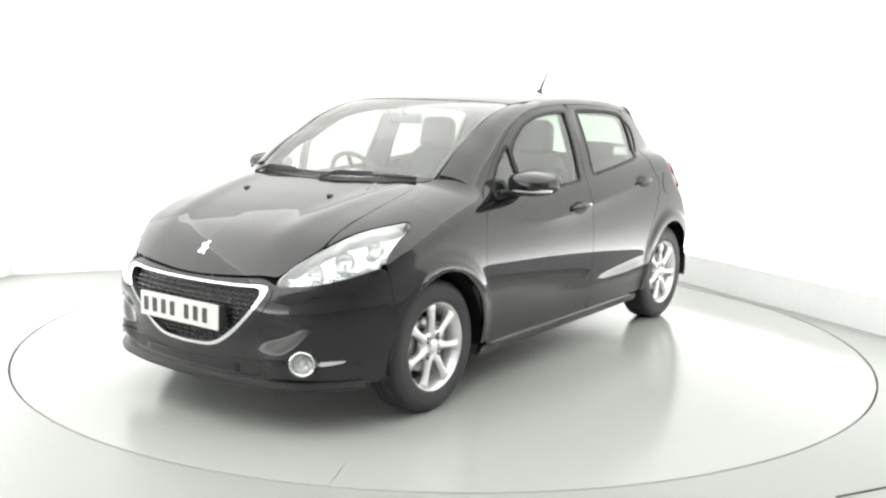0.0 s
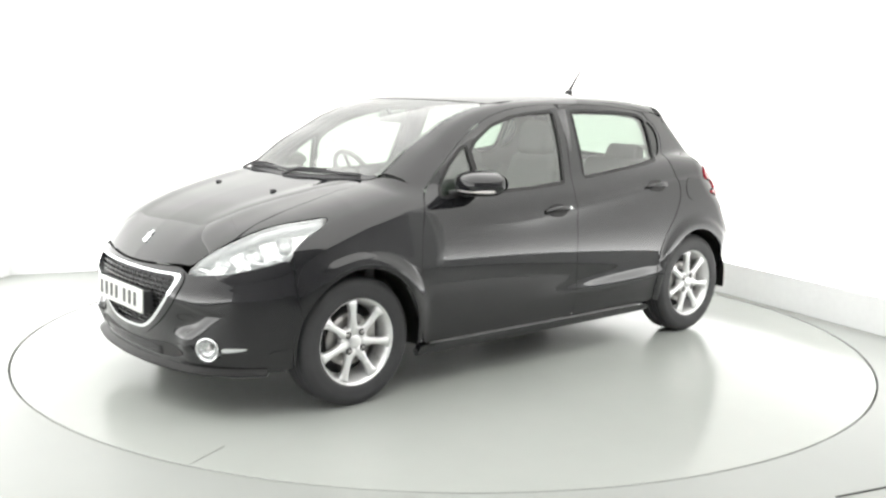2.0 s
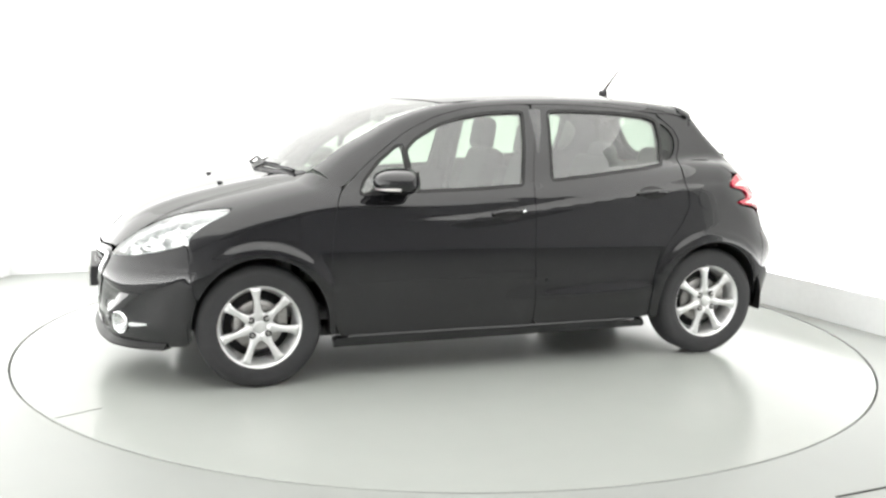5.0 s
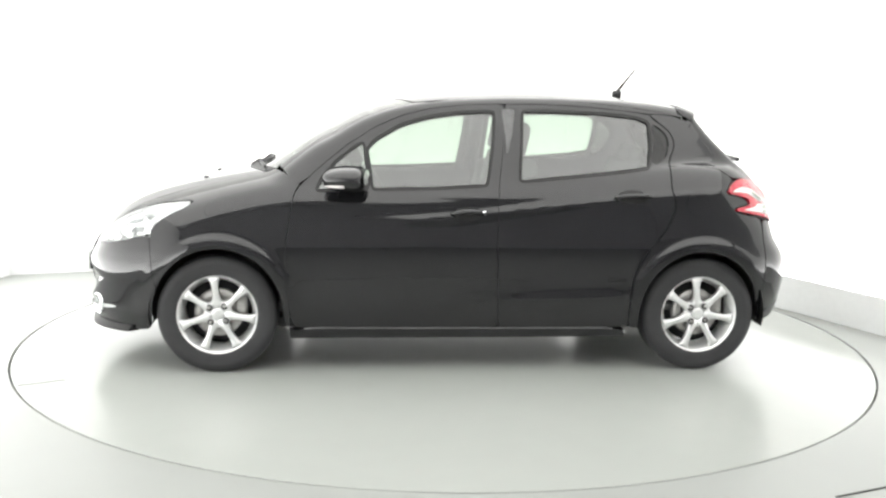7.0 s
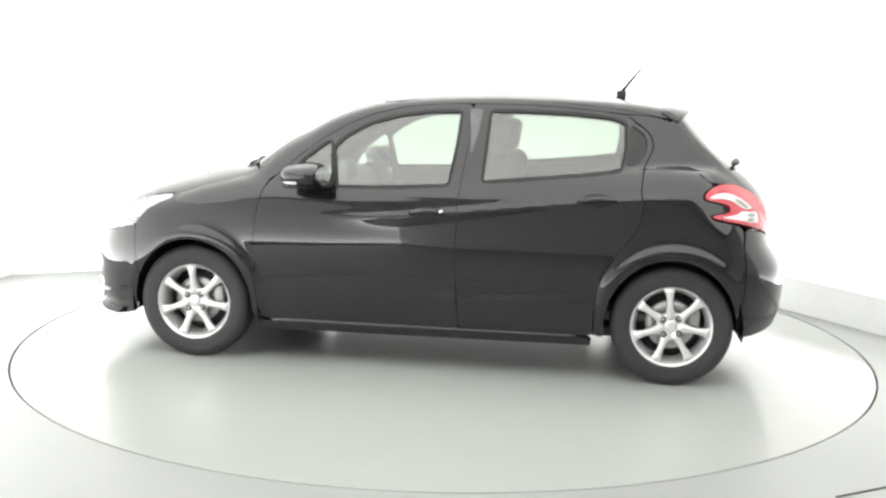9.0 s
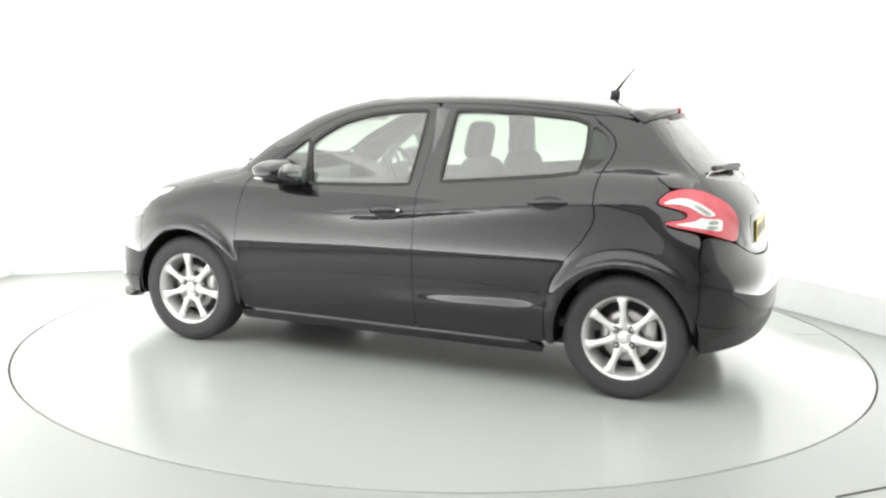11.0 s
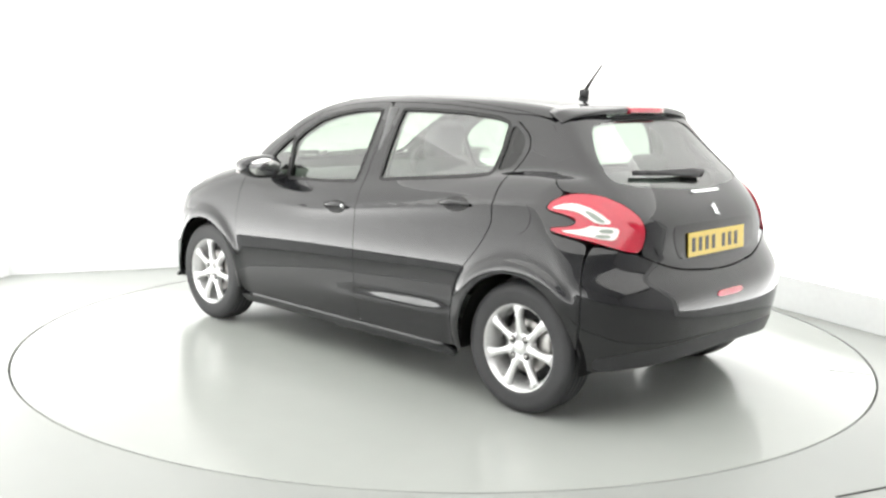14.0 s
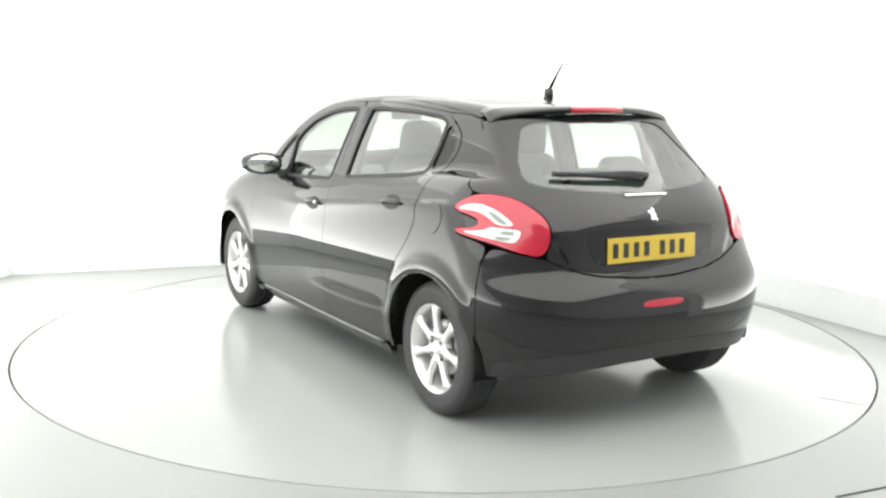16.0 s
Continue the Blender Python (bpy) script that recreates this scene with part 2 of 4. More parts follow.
# ---- small mesh tools ----
def part(name, bm, mat, parent=None, label="", smooth=True):
    me = bpy.data.meshes.new(name)
    if smooth:
        for f in bm.faces:
            f.smooth = True
    bm.to_mesh(me)
    bm.free()
    me.materials.append(mat)
    ob = new(name, me)
    if parent:
        ob.parent = parent
    if label:
        ob["label"] = label
    return ob


def box(sx, sy, sz, at=(0, 0, 0), bevel=0.0, seg=2, turn=(0, 0, 0), bm=None):
    bm = bm or bmesh.new()
    made = bmesh.ops.create_cube(bm, size=1.0)["verts"]
    m = pose(*at, *turn) @ Matrix.Diagonal((sx, sy, sz, 1))
    bmesh.ops.transform(bm, matrix=m, verts=made)
    if bevel:
        edges = list({e for v in made for e in v.link_edges})
        bmesh.ops.bevel(bm, geom=edges, offset=bevel, segments=seg, affect="EDGES", profile=0.5)
    return bm


def lathe(profile, steps=48, axis="y", bm=None, at=(0, 0, 0), cap=False):
    """A turned body from (radius, along) pairs."""
    bm = bm or bmesh.new()
    rings = []
    for r, a in profile:
        ring = []
        for i in range(steps):
            t = 2 * math.pi * i / steps
            c, s = r * math.cos(t), r * math.sin(t)
            p = {"y": (c, a, s), "z": (c, s, a), "x": (a, c, s)}[axis]
            ring.append(bm.verts.new(Vector(p) + Vector(at)))
        rings.append(ring)
    for a, b in zip(rings, rings[1:]):
        for i in range(steps):
            j = (i + 1) % steps
            bm.faces.new((a[i], a[j], b[j], b[i]))
    if cap:
        bm.faces.new(rings[0])
        bm.faces.new(rings[-1])
    bmesh.ops.recalc_face_normals(bm, faces=bm.faces)
    return bm


def tube(points, radius, steps=10, bm=None, taper=1.0):
    """A rod along points."""
    bm = bm or bmesh.new()
    pts = [Vector(p) for p in points]
    rings = []
    for k, p in enumerate(pts):
        d = (pts[min(k + 1, len(pts) - 1)] - pts[max(k - 1, 0)]).normalized()
        u = d.orthogonal().normalized() if k == 0 else (u - d * u.dot(d)).normalized()
        w = d.cross(u)
        r = radius * (1 + (taper - 1) * k / max(len(pts) - 1, 1))
        rings.append([bm.verts.new(p + (u * math.cos(2 * math.pi * i / steps) + w * math.sin(2 * math.pi * i / steps)) * r) for i in range(steps)])
    for a, b in zip(rings, rings[1:]):
        for i in range(steps):
            bm.faces.new((a[i], a[(i + 1) % steps], b[(i + 1) % steps], b[i]))
    bm.faces.new(rings[0][::-1])
    bm.faces.new(rings[-1])
    bmesh.ops.recalc_face_normals(bm, faces=bm.faces)
    return bm


# ---- panels laid on the body ----
LEAN = math.radians(38)


def spots(pts):
    """Body points from tagged places: s (x, z), t (x, y), f and r (degrees, z)."""
    modes = {"s": "side", "t": "top", "f": "front", "r": "rear"}
    out = np.zeros((len(pts), 3))
    for key, mode in modes.items():
        i = [k for k, p in enumerate(pts) if p[0] == key]
        if i:
            out[i] = cast(mode, [pts[k][1:] for k in i])
    return out


def flat(mode, p):
    if mode == "side":
        return p[:, [0, 2]]
    if mode == "top":
        return p[:, [0, 1]]
    if mode == "wing":
        return np.stack([p[:, 0], p[:, 1] * math.sin(LEAN) + p[:, 2] * math.cos(LEAN)], 1)
    q = angle_of(mode, p)
    return np.stack([np.radians(q[:, 0]) * 0.85, q[:, 1]], 1)


def lift(mode, uv):
    if mode == "wing":
        n = len(uv)
        d = np.tile((0, math.cos(LEAN), -math.sin(LEAN)), (n, 1))
        o = np.stack([uv[:, 0], uv[:, 1] * math.sin(LEAN), uv[:, 1] * math.cos(LEAN)], 1) - d * 1.6
        return meet(o, d, 1.6)[0]
    if mode in ("front", "rear"):
        return cast(mode, np.stack([np.degrees(uv[:, 0] / 0.85), uv[:, 1]], 1))
    return cast(mode, uv)


def rounded(loop, keep=()):
    """Corner cutting, twice, that leaves the sides where they are."""
    for _ in range(2):
        nxt = np.roll(loop, -1, 0)
        length = np.linalg.norm(nxt - loop, axis=1)[:, None]
        cut = np.minimum(0.25, 0.02 / np.maximum(length, 1e-6))
        loop = np.stack([loop + (nxt - loop) * cut, nxt - (nxt - loop) * cut], 1).reshape(-1, 2)
    return loop


def dense(loop, step):
    out = []
    for a, b in zip(loop, np.roll(loop, -1, 0)):
        k = max(1, int(np.ceil(np.linalg.norm(b - a) / step)))
        out += [a + (b - a) * i / k for i in range(k)]
    return np.array(out)


def area(loop):
    n = np.roll(loop, -1, 0)
    return 0.5 * np.sum(loop[:, 0] * n[:, 1] - n[:, 0] * loop[:, 1])


def shrink(loop, by):
    """Moves a loop's edge inwards (by > 0)."""
    if not by:
        return loop
    sgn = 1 if area(loop) > 0 else -1
    t = np.roll(loop, -1, 0) - np.roll(loop, 1, 0)
    t /= np.maximum(np.linalg.norm(t, axis=1, keepdims=True), 1e-9)
    return loop + np.stack([-t[:, 1], t[:, 0]], 1) * by * sgn


def within(loop, q):
    a, b = loop, np.roll(loop, -1, 0)
    hits = np.zeros(len(q), bool)
    for (ax, ay), (bx, by) in zip(a, b):
        c = (ay > q[:, 1]) != (by > q[:, 1])
        hits ^= c & (q[:, 0] < (bx - ax) * (q[:, 1] - ay) / ((by - ay) if by != ay else 1e-12) + ax)
    return hits


def clear_of(loops, q, gap):
    ok = np.ones(len(q), bool)
    for loop in loops:
        for p in loop:
            ok &= ((q - p) ** 2).sum(1) > gap * gap
    return ok


def panel(name, mode, outline, mat, parent=None, label="", holes=(), inset=0.0015, proud=0.0, thick=0.014, step=0.03, sides=(1, -1), soft=True, open_back=False):
    """A sheet that follows the body inside an outline of tagged places; sides: 1 as drawn, -1 mirrored in y. Returns the objects made."""
    from mathutils.geometry import delaunay_2d_cdt
    def loop_of(pts):
        flatpts = flat(mode, pts if isinstance(pts, np.ndarray) else spots(pts))
        return dense(rounded(flatpts) if soft else flatpts, step * 0.6)
    outer = shrink(loop_of(outline), inset)
    inner = [shrink(loop_of(h), -inset) for h in holes]
    loops = [outer, *inner]
    lo, hi = outer.min(0), outer.max(0)
    gx, gy = np.meshgrid(np.arange(lo[0], hi[0], step), np.arange(lo[1], hi[1], step * 0.87))
    gx = gx + (np.arange(gx.shape[0]) % 2)[:, None] * step / 2
    q = np.stack([gx.ravel(), gy.ravel()], 1)
    q = q[within(outer, q)]
    for h in inner:
        q = q[~within(h, q)]
    q = q[clear_of(loops, q, step * 0.45)]
    pts = np.concatenate([*loops, q])
    edges, k = [], 0
    for lp in loops:
        edges += [(k + i, k + (i + 1) % len(lp)) for i in range(len(lp))]
        k += len(lp)
    vs, _, fs, *_ = delaunay_2d_cdt([Vector(p) for p in pts], edges, [], 0, 1e-7)
    uv = np.array([tuple(v) for v in vs])
    tri = np.array([f for f in fs if len(f) == 3])
    mid = uv[tri].mean(1)
    good = within(outer, mid)
    for h in inner:
        good &= ~within(h, mid)
    tri = tri[good]
    p3 = lift(mode, uv)
    nrm = slope(p3)
    made = []
    top = p3 + nrm * proud
    base = p3 + nrm * (proud - thick)
    a, b, c = (top[tri[:, i]] for i in range(3))
    flip = (np.cross(b - a, c - a) * nrm[tri[:, 0]]).sum(1) < 0
    tri[flip] = tri[flip][:, ::-1]
    count = {}
    for t in tri:
        for i in range(3):
            e = (t[i], t[(i + 1) % 3])
            count[e] = 1
    rim = [e for e in count if (e[1], e[0]) not in count]
    n = len(uv)
    faces = [tuple(int(i) for i in t) for t in tri]
    faces += [(int(2 * n + b), int(2 * n + a), int(n + a), int(n + b)) for a, b in rim]
    if not open_back:
        faces += [tuple(int(i) + n for i in t[::-1]) for t in tri]
    verts = np.concatenate([top, base, top])
    normals = np.concatenate([nrm, np.zeros_like(nrm), np.zeros_like(nrm)])
    for s in sides:
        flipy = np.array((1, s, 1.0))
        me = bpy.data.meshes.new(name)
        me.from_pydata((verts * flipy).tolist(), [], faces if s > 0 else [f[::-1] for f in faces])
        me.polygons.foreach_set("use_smooth", [True] * len(me.polygons))
        me.update()
        me.normals_split_custom_set_from_vertices((normals * flipy).tolist())
        me.materials.append(mat)
        ob = new(name, me)
        ob.parent = parent
        if label:
            ob["label"] = label
        made.append(ob)
    return made

# ---- the booth ----
RING, SLOT = 2.440, 0.011
BACK_CORNER = (1.116, 3.355)
BOOTH_WALLS = (((-3.36, 1.53), BACK_CORNER), (BACK_CORNER, (3.75, -1.78)), ((-5.108, -14.0), (-3.36, 1.53)))
HALL = ((7.0, 6.0), (7.0, -14.0), (-7.0, -14.0), (-7.0, 6.0))
WALL_TOP, SKIRT_TOP, HALL_TOP, LIGHT_Z = 3.2, 0.24, 4.4, 3.3


def build_floor():
    bm = bmesh.new()
    n = 160
    inner = [bm.verts.new((math.cos(2 * math.pi * i / n) * (RING + SLOT), math.sin(2 * math.pi * i / n) * (RING + SLOT), 0)) for i in range(n)]
    deep = [bm.verts.new((v.co.x, v.co.y, -0.04)) for v in inner]
    outer = [bm.verts.new((math.cos(2 * math.pi * i / n) * 14, math.sin(2 * math.pi * i / n) * 14, 0)) for i in range(n)]
    for i in range(n):
        j = (i + 1) % n
        bm.faces.new((inner[i], outer[i], outer[j], inner[j]))
        bm.faces.new((deep[i], inner[i], inner[j], deep[j]))
    ob = part("floor", bm, M_FLOOR, smooth=False)
    tagged(ob, "pale grey glossy painted showroom floor with round cut-out", "floor", kind="structure")
    pit = part("floor_slot", lathe([(RING - 0.05, -0.036), (RING + 0.05, -0.036)], 160, "z"), M_SLOT)
    tagged(pit, "dark bottom of slot around the turntable", "floor slot", kind="structure")
    return ob


def build_wall(name, a, b, skirt, mat, top=0, label="white booth wall with its glow put into the emission"):
    a, b = Vector((*a, 0)), Vector((*b, 0))
    d = (b - a)
    turn = math.degrees(math.atan2(d.y, d.x))
    mid = (a + b) / 2
    out = Vector((-d.y, d.x, 0)).normalized()
    c = mid + out * 0.075
    w = part(name, box(d.length + 0.14, 0.15, top or WALL_TOP, (c.x, c.y, (top or WALL_TOP) / 2), 0, turn=(0, 0, turn)), mat, smooth=False)
    tagged(w, label, "wall", kind="structure")
    if skirt:
        c = mid - out * 0.010
        s = part("baseboard", box(d.length + 0.14, 0.018, SKIRT_TOP, (c.x, c.y, SKIRT_TOP / 2 + 0.001), 0.004, turn=(0, 0, turn)), M_SKIRT, smooth=False)
        tagged(s, "pale grey skirting board along the white wall", "baseboard", kind="structure")


def build_ceiling():
    c = part("ceiling", box(14.3, 20.3, 0.12, (0, -4.0, HALL_TOP + 0.061)), M_HALL, smooth=False)
    tagged(c, "pale hall ceiling high above the booth", "ceiling", kind="structure")


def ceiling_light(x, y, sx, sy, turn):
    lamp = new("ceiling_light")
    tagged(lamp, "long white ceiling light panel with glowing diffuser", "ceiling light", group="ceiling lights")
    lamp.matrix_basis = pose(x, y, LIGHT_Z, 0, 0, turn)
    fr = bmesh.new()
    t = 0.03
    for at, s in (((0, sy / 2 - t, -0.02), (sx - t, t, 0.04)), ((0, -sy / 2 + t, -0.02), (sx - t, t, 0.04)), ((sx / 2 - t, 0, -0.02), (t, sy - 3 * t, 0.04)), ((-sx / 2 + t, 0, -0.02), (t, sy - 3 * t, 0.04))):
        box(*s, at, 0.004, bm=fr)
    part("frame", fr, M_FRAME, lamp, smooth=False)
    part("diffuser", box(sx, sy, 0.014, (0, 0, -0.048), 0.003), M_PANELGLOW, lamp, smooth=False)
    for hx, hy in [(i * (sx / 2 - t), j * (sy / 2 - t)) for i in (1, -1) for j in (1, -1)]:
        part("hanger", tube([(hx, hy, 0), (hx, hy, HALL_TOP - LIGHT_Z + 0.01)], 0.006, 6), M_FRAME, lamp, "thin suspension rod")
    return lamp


def build_turntable():
    table = part("turntable", lathe([(0.0005, 0.0), (0.6, 0.0), (1.4, 0.0), (RING - 0.3, 0.0), (RING - 0.003, 0.0), (RING, -0.003), (RING, -0.035)], 160, "z"), M_DISCFLOOR, smooth=False)
    tagged(table, "pale grey round vehicle turntable flush with the floor", "turntable")
    return table


build_floor()
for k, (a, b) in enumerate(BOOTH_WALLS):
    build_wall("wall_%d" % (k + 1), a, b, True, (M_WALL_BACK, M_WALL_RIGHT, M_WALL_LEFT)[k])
for k in range(4):
    build_wall("hall_wall_%d" % (k + 1), HALL[(k + 1) % 4], HALL[k], False, M_HALL, HALL_TOP, "pale grey hall wall behind the booth")
build_ceiling()
# unseen post, added to cover the glowing free end of the right-hand booth wall
p0, p1 = Vector(BOOTH_WALLS[1][0]), Vector(BOOTH_WALLS[1][1])
run = (p1 - p0).normalized()
post = p1 + run * 0.182 + Vector((-run.y, run.x)) * 0.06
end_blocker = part("wall_end", box(0.22, 0.26, WALL_TOP, (post.x, post.y, WALL_TOP / 2), 0.01, turn=(0, 0, math.degrees(math.atan2(run.y, run.x)))), M_SKIRT, smooth=False)
tagged(end_blocker, "unseen pale post added to cover the glowing wall end", "wall", kind="structure")
strip = part("floor_trim", box(0.55, 0.008, 0.004, (1.72, -2.30, 0.002), turn=(0, 0, 24)), M_SLOT, smooth=False)
tagged(strip, "thin dark joint strip in the floor", "floor trim", kind="structure")
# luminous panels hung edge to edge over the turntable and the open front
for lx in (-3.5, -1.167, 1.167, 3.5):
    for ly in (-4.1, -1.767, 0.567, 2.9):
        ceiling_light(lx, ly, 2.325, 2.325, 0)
turntable = build_turntable()
for a in (-154.2, 25.8):
    c, s_ = math.cos(math.radians(a)), math.sin(math.radians(a))
    part("joint", box(0.22, 0.004, 0.004, (c * 2.318, s_ * 2.318, 0.0002), turn=(0, 0, a)), M_JOINT, turntable, "thin grey joint between turntable plates", smooth=False)

# ---- the car ----
car = new("car")
tagged(car, "glossy black five-door hatchback on the turntable", "car")

# shared edges, on the left-hand side
LAMP = [("f", -31, .650), ("f", -33.5, .695), ("f", -38, .742), ("f", -43.5, .787), ("f", -52, .842), ("f", -60.2, .867), ("f", -73, .888), ("f", -70, .853),
        ("f", -65.3, .82), ("f", -61, .762), ("f", -60.5, .724), ("f", -53.6, .693), ("f", -47, .668), ("f", -40.5, .650), ("f", -32, .639)]
LAMP_TOP = LAMP[:7]
BONNET_EDGE = [("t", -1.657, -.582), ("t", -1.477, -.592), ("t", -1.30, -.588), ("t", -1.17, -.580), ("t", -1.03, -.572)]
DOOR_FRONT = [("s", -.873, .949), ("s", -.907, .80), ("s", -.923, .62), ("s", -.921, .50), ("s", -.897, .296), ("s", -.875, .245)]
B_POST = [("s", .218, 1.40), ("s", .204, 1.20), ("s", .170, .955), ("s", .165, .66), ("s", .172, .45), ("s", .184, .238)]
REAR_DOOR_EDGE = [("s", .99, 1.362), ("s", 1.125, 1.27), ("s", 1.150, 1.20), ("s", 1.10, 1.10), ("s", 1.085, .99), ("s", 1.108, .87), ("s", 1.05, .76), ("s", .965, .66)]
DOOR_TOP_FRONT = [("s", -.80, 1.020), ("s", -.70, 1.108), ("s", -.60, 1.186), ("s", -.474, 1.268), ("s", -.327, 1.334), ("s", -.179, 1.372), ("s", -.031, 1.390), ("s", .12, 1.399)]
DOOR_TOP_REAR = [("s", .232, 1.401), ("s", .45, 1.402), ("s", .65, 1.394), ("s", .846, 1.378)]
GUTTER = [("s", -.965, 1.00), ("s", -.744, 1.155), ("s", -.626, 1.236), ("s", -.477, 1.313), ("s", -.328, 1.368), ("s", -.18, 1.401), ("s", -.028, 1.420), ("s", .271, 1.428),
          ("s", .572, 1.418), ("s", .878, 1.394), ("s", 1.12, 1.362), ("s", 1.22, 1.338)]


def arch(ax, lo, hi, r=.35, cz=.31, w=.95):
    """The wheel opening's edge from angle lo to hi (degrees from the rear, upwards)."""
    k = 15
    return [("s", ax + w * r * math.cos(math.radians(lo + (hi - lo) * i / k)), cz + r * math.sin(math.radians(lo + (hi - lo) * i / k))) for i in range(k + 1)]


FRONT_ARCH = arch(-1.262, 158, -5)
REAR_ARCH = arch(1.258, 185, 12, .347)
SEAM_FRONT = [("f", -60.5, .724), ("s", -1.597, .64), ("s", -1.592, .55)]

# bonnet: its right half is the mirror of its left half
LEAD = [("f", 0, .652), ("f", -8, .654), ("f", -15, .661), ("f", -22, .668), ("f", -28, .676), ("f", -31.5, .672)]


def mirror_y(pts):
    p = spots(pts)
    p[:, 1] *= -1
    return p


def both(pts):
    """A closed outline from its left half, given from the middle at one end to the middle at the other."""
    left = spots(pts)
    right = left[::-1] * (1, -1, 1)
    keep = np.abs(right[:, 1]) > 1e-3
    return np.concatenate([left, right[keep]])


BONNET_HALF = [*LEAD, ("f", -34, .70), ("f", -38.3, .746), ("f", -43.7, .792), *BONNET_EDGE, ("t", -1.055, -.50), ("t", -1.10, -.35), ("t", -1.145, -.15), ("t", -1.155, 0)]
panel("bonnet", "top", both(BONNET_HALF), M_PAINT, car, "glossy black bonnet with raised pleats", sides=(1,), thick=.02, step=.018)

# front wing
panel("front_wing", "wing", [*SEAM_FRONT, *FRONT_ARCH, ("s", -.905, .235), *DOOR_FRONT[::-1][1:], ("s", -.845, .985), ("s", -.905, 1.01), ("t", -.99, -.60), *BONNET_EDGE[::-1],
                             ("f", -43.7, .792), ("f", -52, .845), ("f", -60.2, .870), ("f", -73.4, .891), ("f", -70.4, .853), ("f", -65.7, .82), ("f", -61.4, .762)],
      M_PAINT, car, thick=.012, inset=.0006, step=.018)

# doors, each with its panes, handle and seals
WIN_F = [("s", -.475, .962), ("s", -.505, 1.16), ("s", -.455, 1.212), ("s", -.326, 1.286), ("s", -.179, 1.328), ("s", -.031, 1.350), ("s", .09, 1.357), ("s", .155, 1.357), ("s", .140, 1.18), ("s", .110, .988), ("s", -.147, .972)]
WIN_Q = [("s", -.765, .952), ("s", -.735, 1.01), ("s", -.66, 1.098), ("s", -.56, 1.177), ("s", -.527, 1.192), ("s", -.503, .962)]
WIN_R = [("s", .312, 1.362), ("s", .300, 1.18), ("s", .288, 1.010), ("s", .56, 1.036), ("s", .86, 1.066), ("s", .985, 1.085), ("s", 1.005, 1.20), ("s", 1.0, 1.315), ("s", .93, 1.340), ("s", .72, 1.358), ("s", .45, 1.365)]
WIN_RQ = [("s", 1.022, 1.315), ("s", 1.10, 1.262), ("s", 1.118, 1.20), ("s", 1.085, 1.12), ("s", 1.005, 1.092), ("s", 1.024, 1.20)]
front_doors = panel("front_door", "side", [*DOOR_TOP_FRONT, *B_POST, ("s", -.84, .235), *DOOR_FRONT[::-1]], M_PAINT, car, "black front door with mirror and window", holes=[WIN_F, WIN_Q], thick=.03, step=.016)
rear_doors = panel("rear_door", "side", [*B_POST[::-1], *DOOR_TOP_REAR, *REAR_DOOR_EDGE, ("s", .905, .57), ("s", .880, .45), ("s", .876, .30), ("s", .882, .24)], M_PAINT, car, "black rear door with window", holes=[WIN_R, WIN_RQ], thick=.03, step=.016)
for win, doors, nm in ((WIN_F, front_doors, "window_pane"), (WIN_Q, front_doors, "quarter_pane"), (WIN_R, rear_doors, "window_pane"), (WIN_RQ, rear_doors, "rear_quarter_pane")):
    for s, d in zip((1, -1), doors):
        g, = panel(nm, "side", win, M_PRIVACY if nm == "rear_quarter_pane" else M_GLASS, d, "greenish tinted glass pane" if nm != "rear_quarter_pane" else "dark quarter glass", inset=-.004, proud=-.007, thick=.004, sides=(s,), open_back=True)
        g.visible_shadow = False
        if nm == "rear_quarter_pane":
            continue
        u = flat("side", spots(win))
        ring = spots([("s", *p) for p in shrink(dense(u, .04), -.012)])
        panel("window_seal", "side", ring, M_SEAL, d, "black rubber seal", holes=[spots([("s", *p) for p in shrink(dense(u, .04), .004)])], inset=0, proud=.0025, thick=.016, sides=(s,), step=.05)

# body side behind the rear door, from the roof edge to the bumper
SEAM_REAR = [("r", -52, .822), ("s", 1.600, .72), ("s", 1.615, .60), ("s", 1.612, .47), ("s", 1.59, .36)]
TAIL_LAMP = [("r", -64.2, .955), ("r", -62.6, .992), ("r", -58.5, 1.021), ("r", -53.5, 1.026), ("r", -47, 1.010), ("r", -41, .970), ("r", -37.0, .915), ("r", -36.2, .85),
             ("r", -38.4, .774), ("r", -44, .795), ("r", -51.5, .830), ("r", -61.8, .862), ("r", -62.4, .880), ("r", -57, .888), ("r", -55.4, .905), ("r", -56.2, .925), ("r", -59.5, .940)]
QUARTER = [("s", 1.005, 1.362), ("s", 1.12, 1.356), ("s", 1.215, 1.335), ("s", 1.262, 1.27), ("s", 1.33, 1.16), ("s", 1.37, 1.07), ("r", -58.7, 1.026), ("r", -62.9, .996), ("r", -64.7, .955),
           ("r", -60, .937), ("r", -56.4, .922), ("r", -55.8, .905), ("r", -57.2, .891), ("r", -62.6, .884), ("r", -62.2, .858), *SEAM_REAR, *arch(1.258, 8, 190, .347), ("s", 1.112, .66), ("s", 1.12, .64)]
QUARTER = QUARTER[:-2] + [("s", .928, .24), ("s", .886, .24), ("s", .880, .30), ("s", .884, .45), ("s", .909, .57), ("s", .969, .662), ("s", 1.055, .762), ("s", 1.112, .87), ("s", 1.089, .99), ("s", 1.104, 1.10), ("s", 1.154, 1.20), ("s", 1.129, 1.27)]
panel("rear_wing", "side", QUARTER, M_PAINT, car, thick=.012, step=.016, inset=.0008)

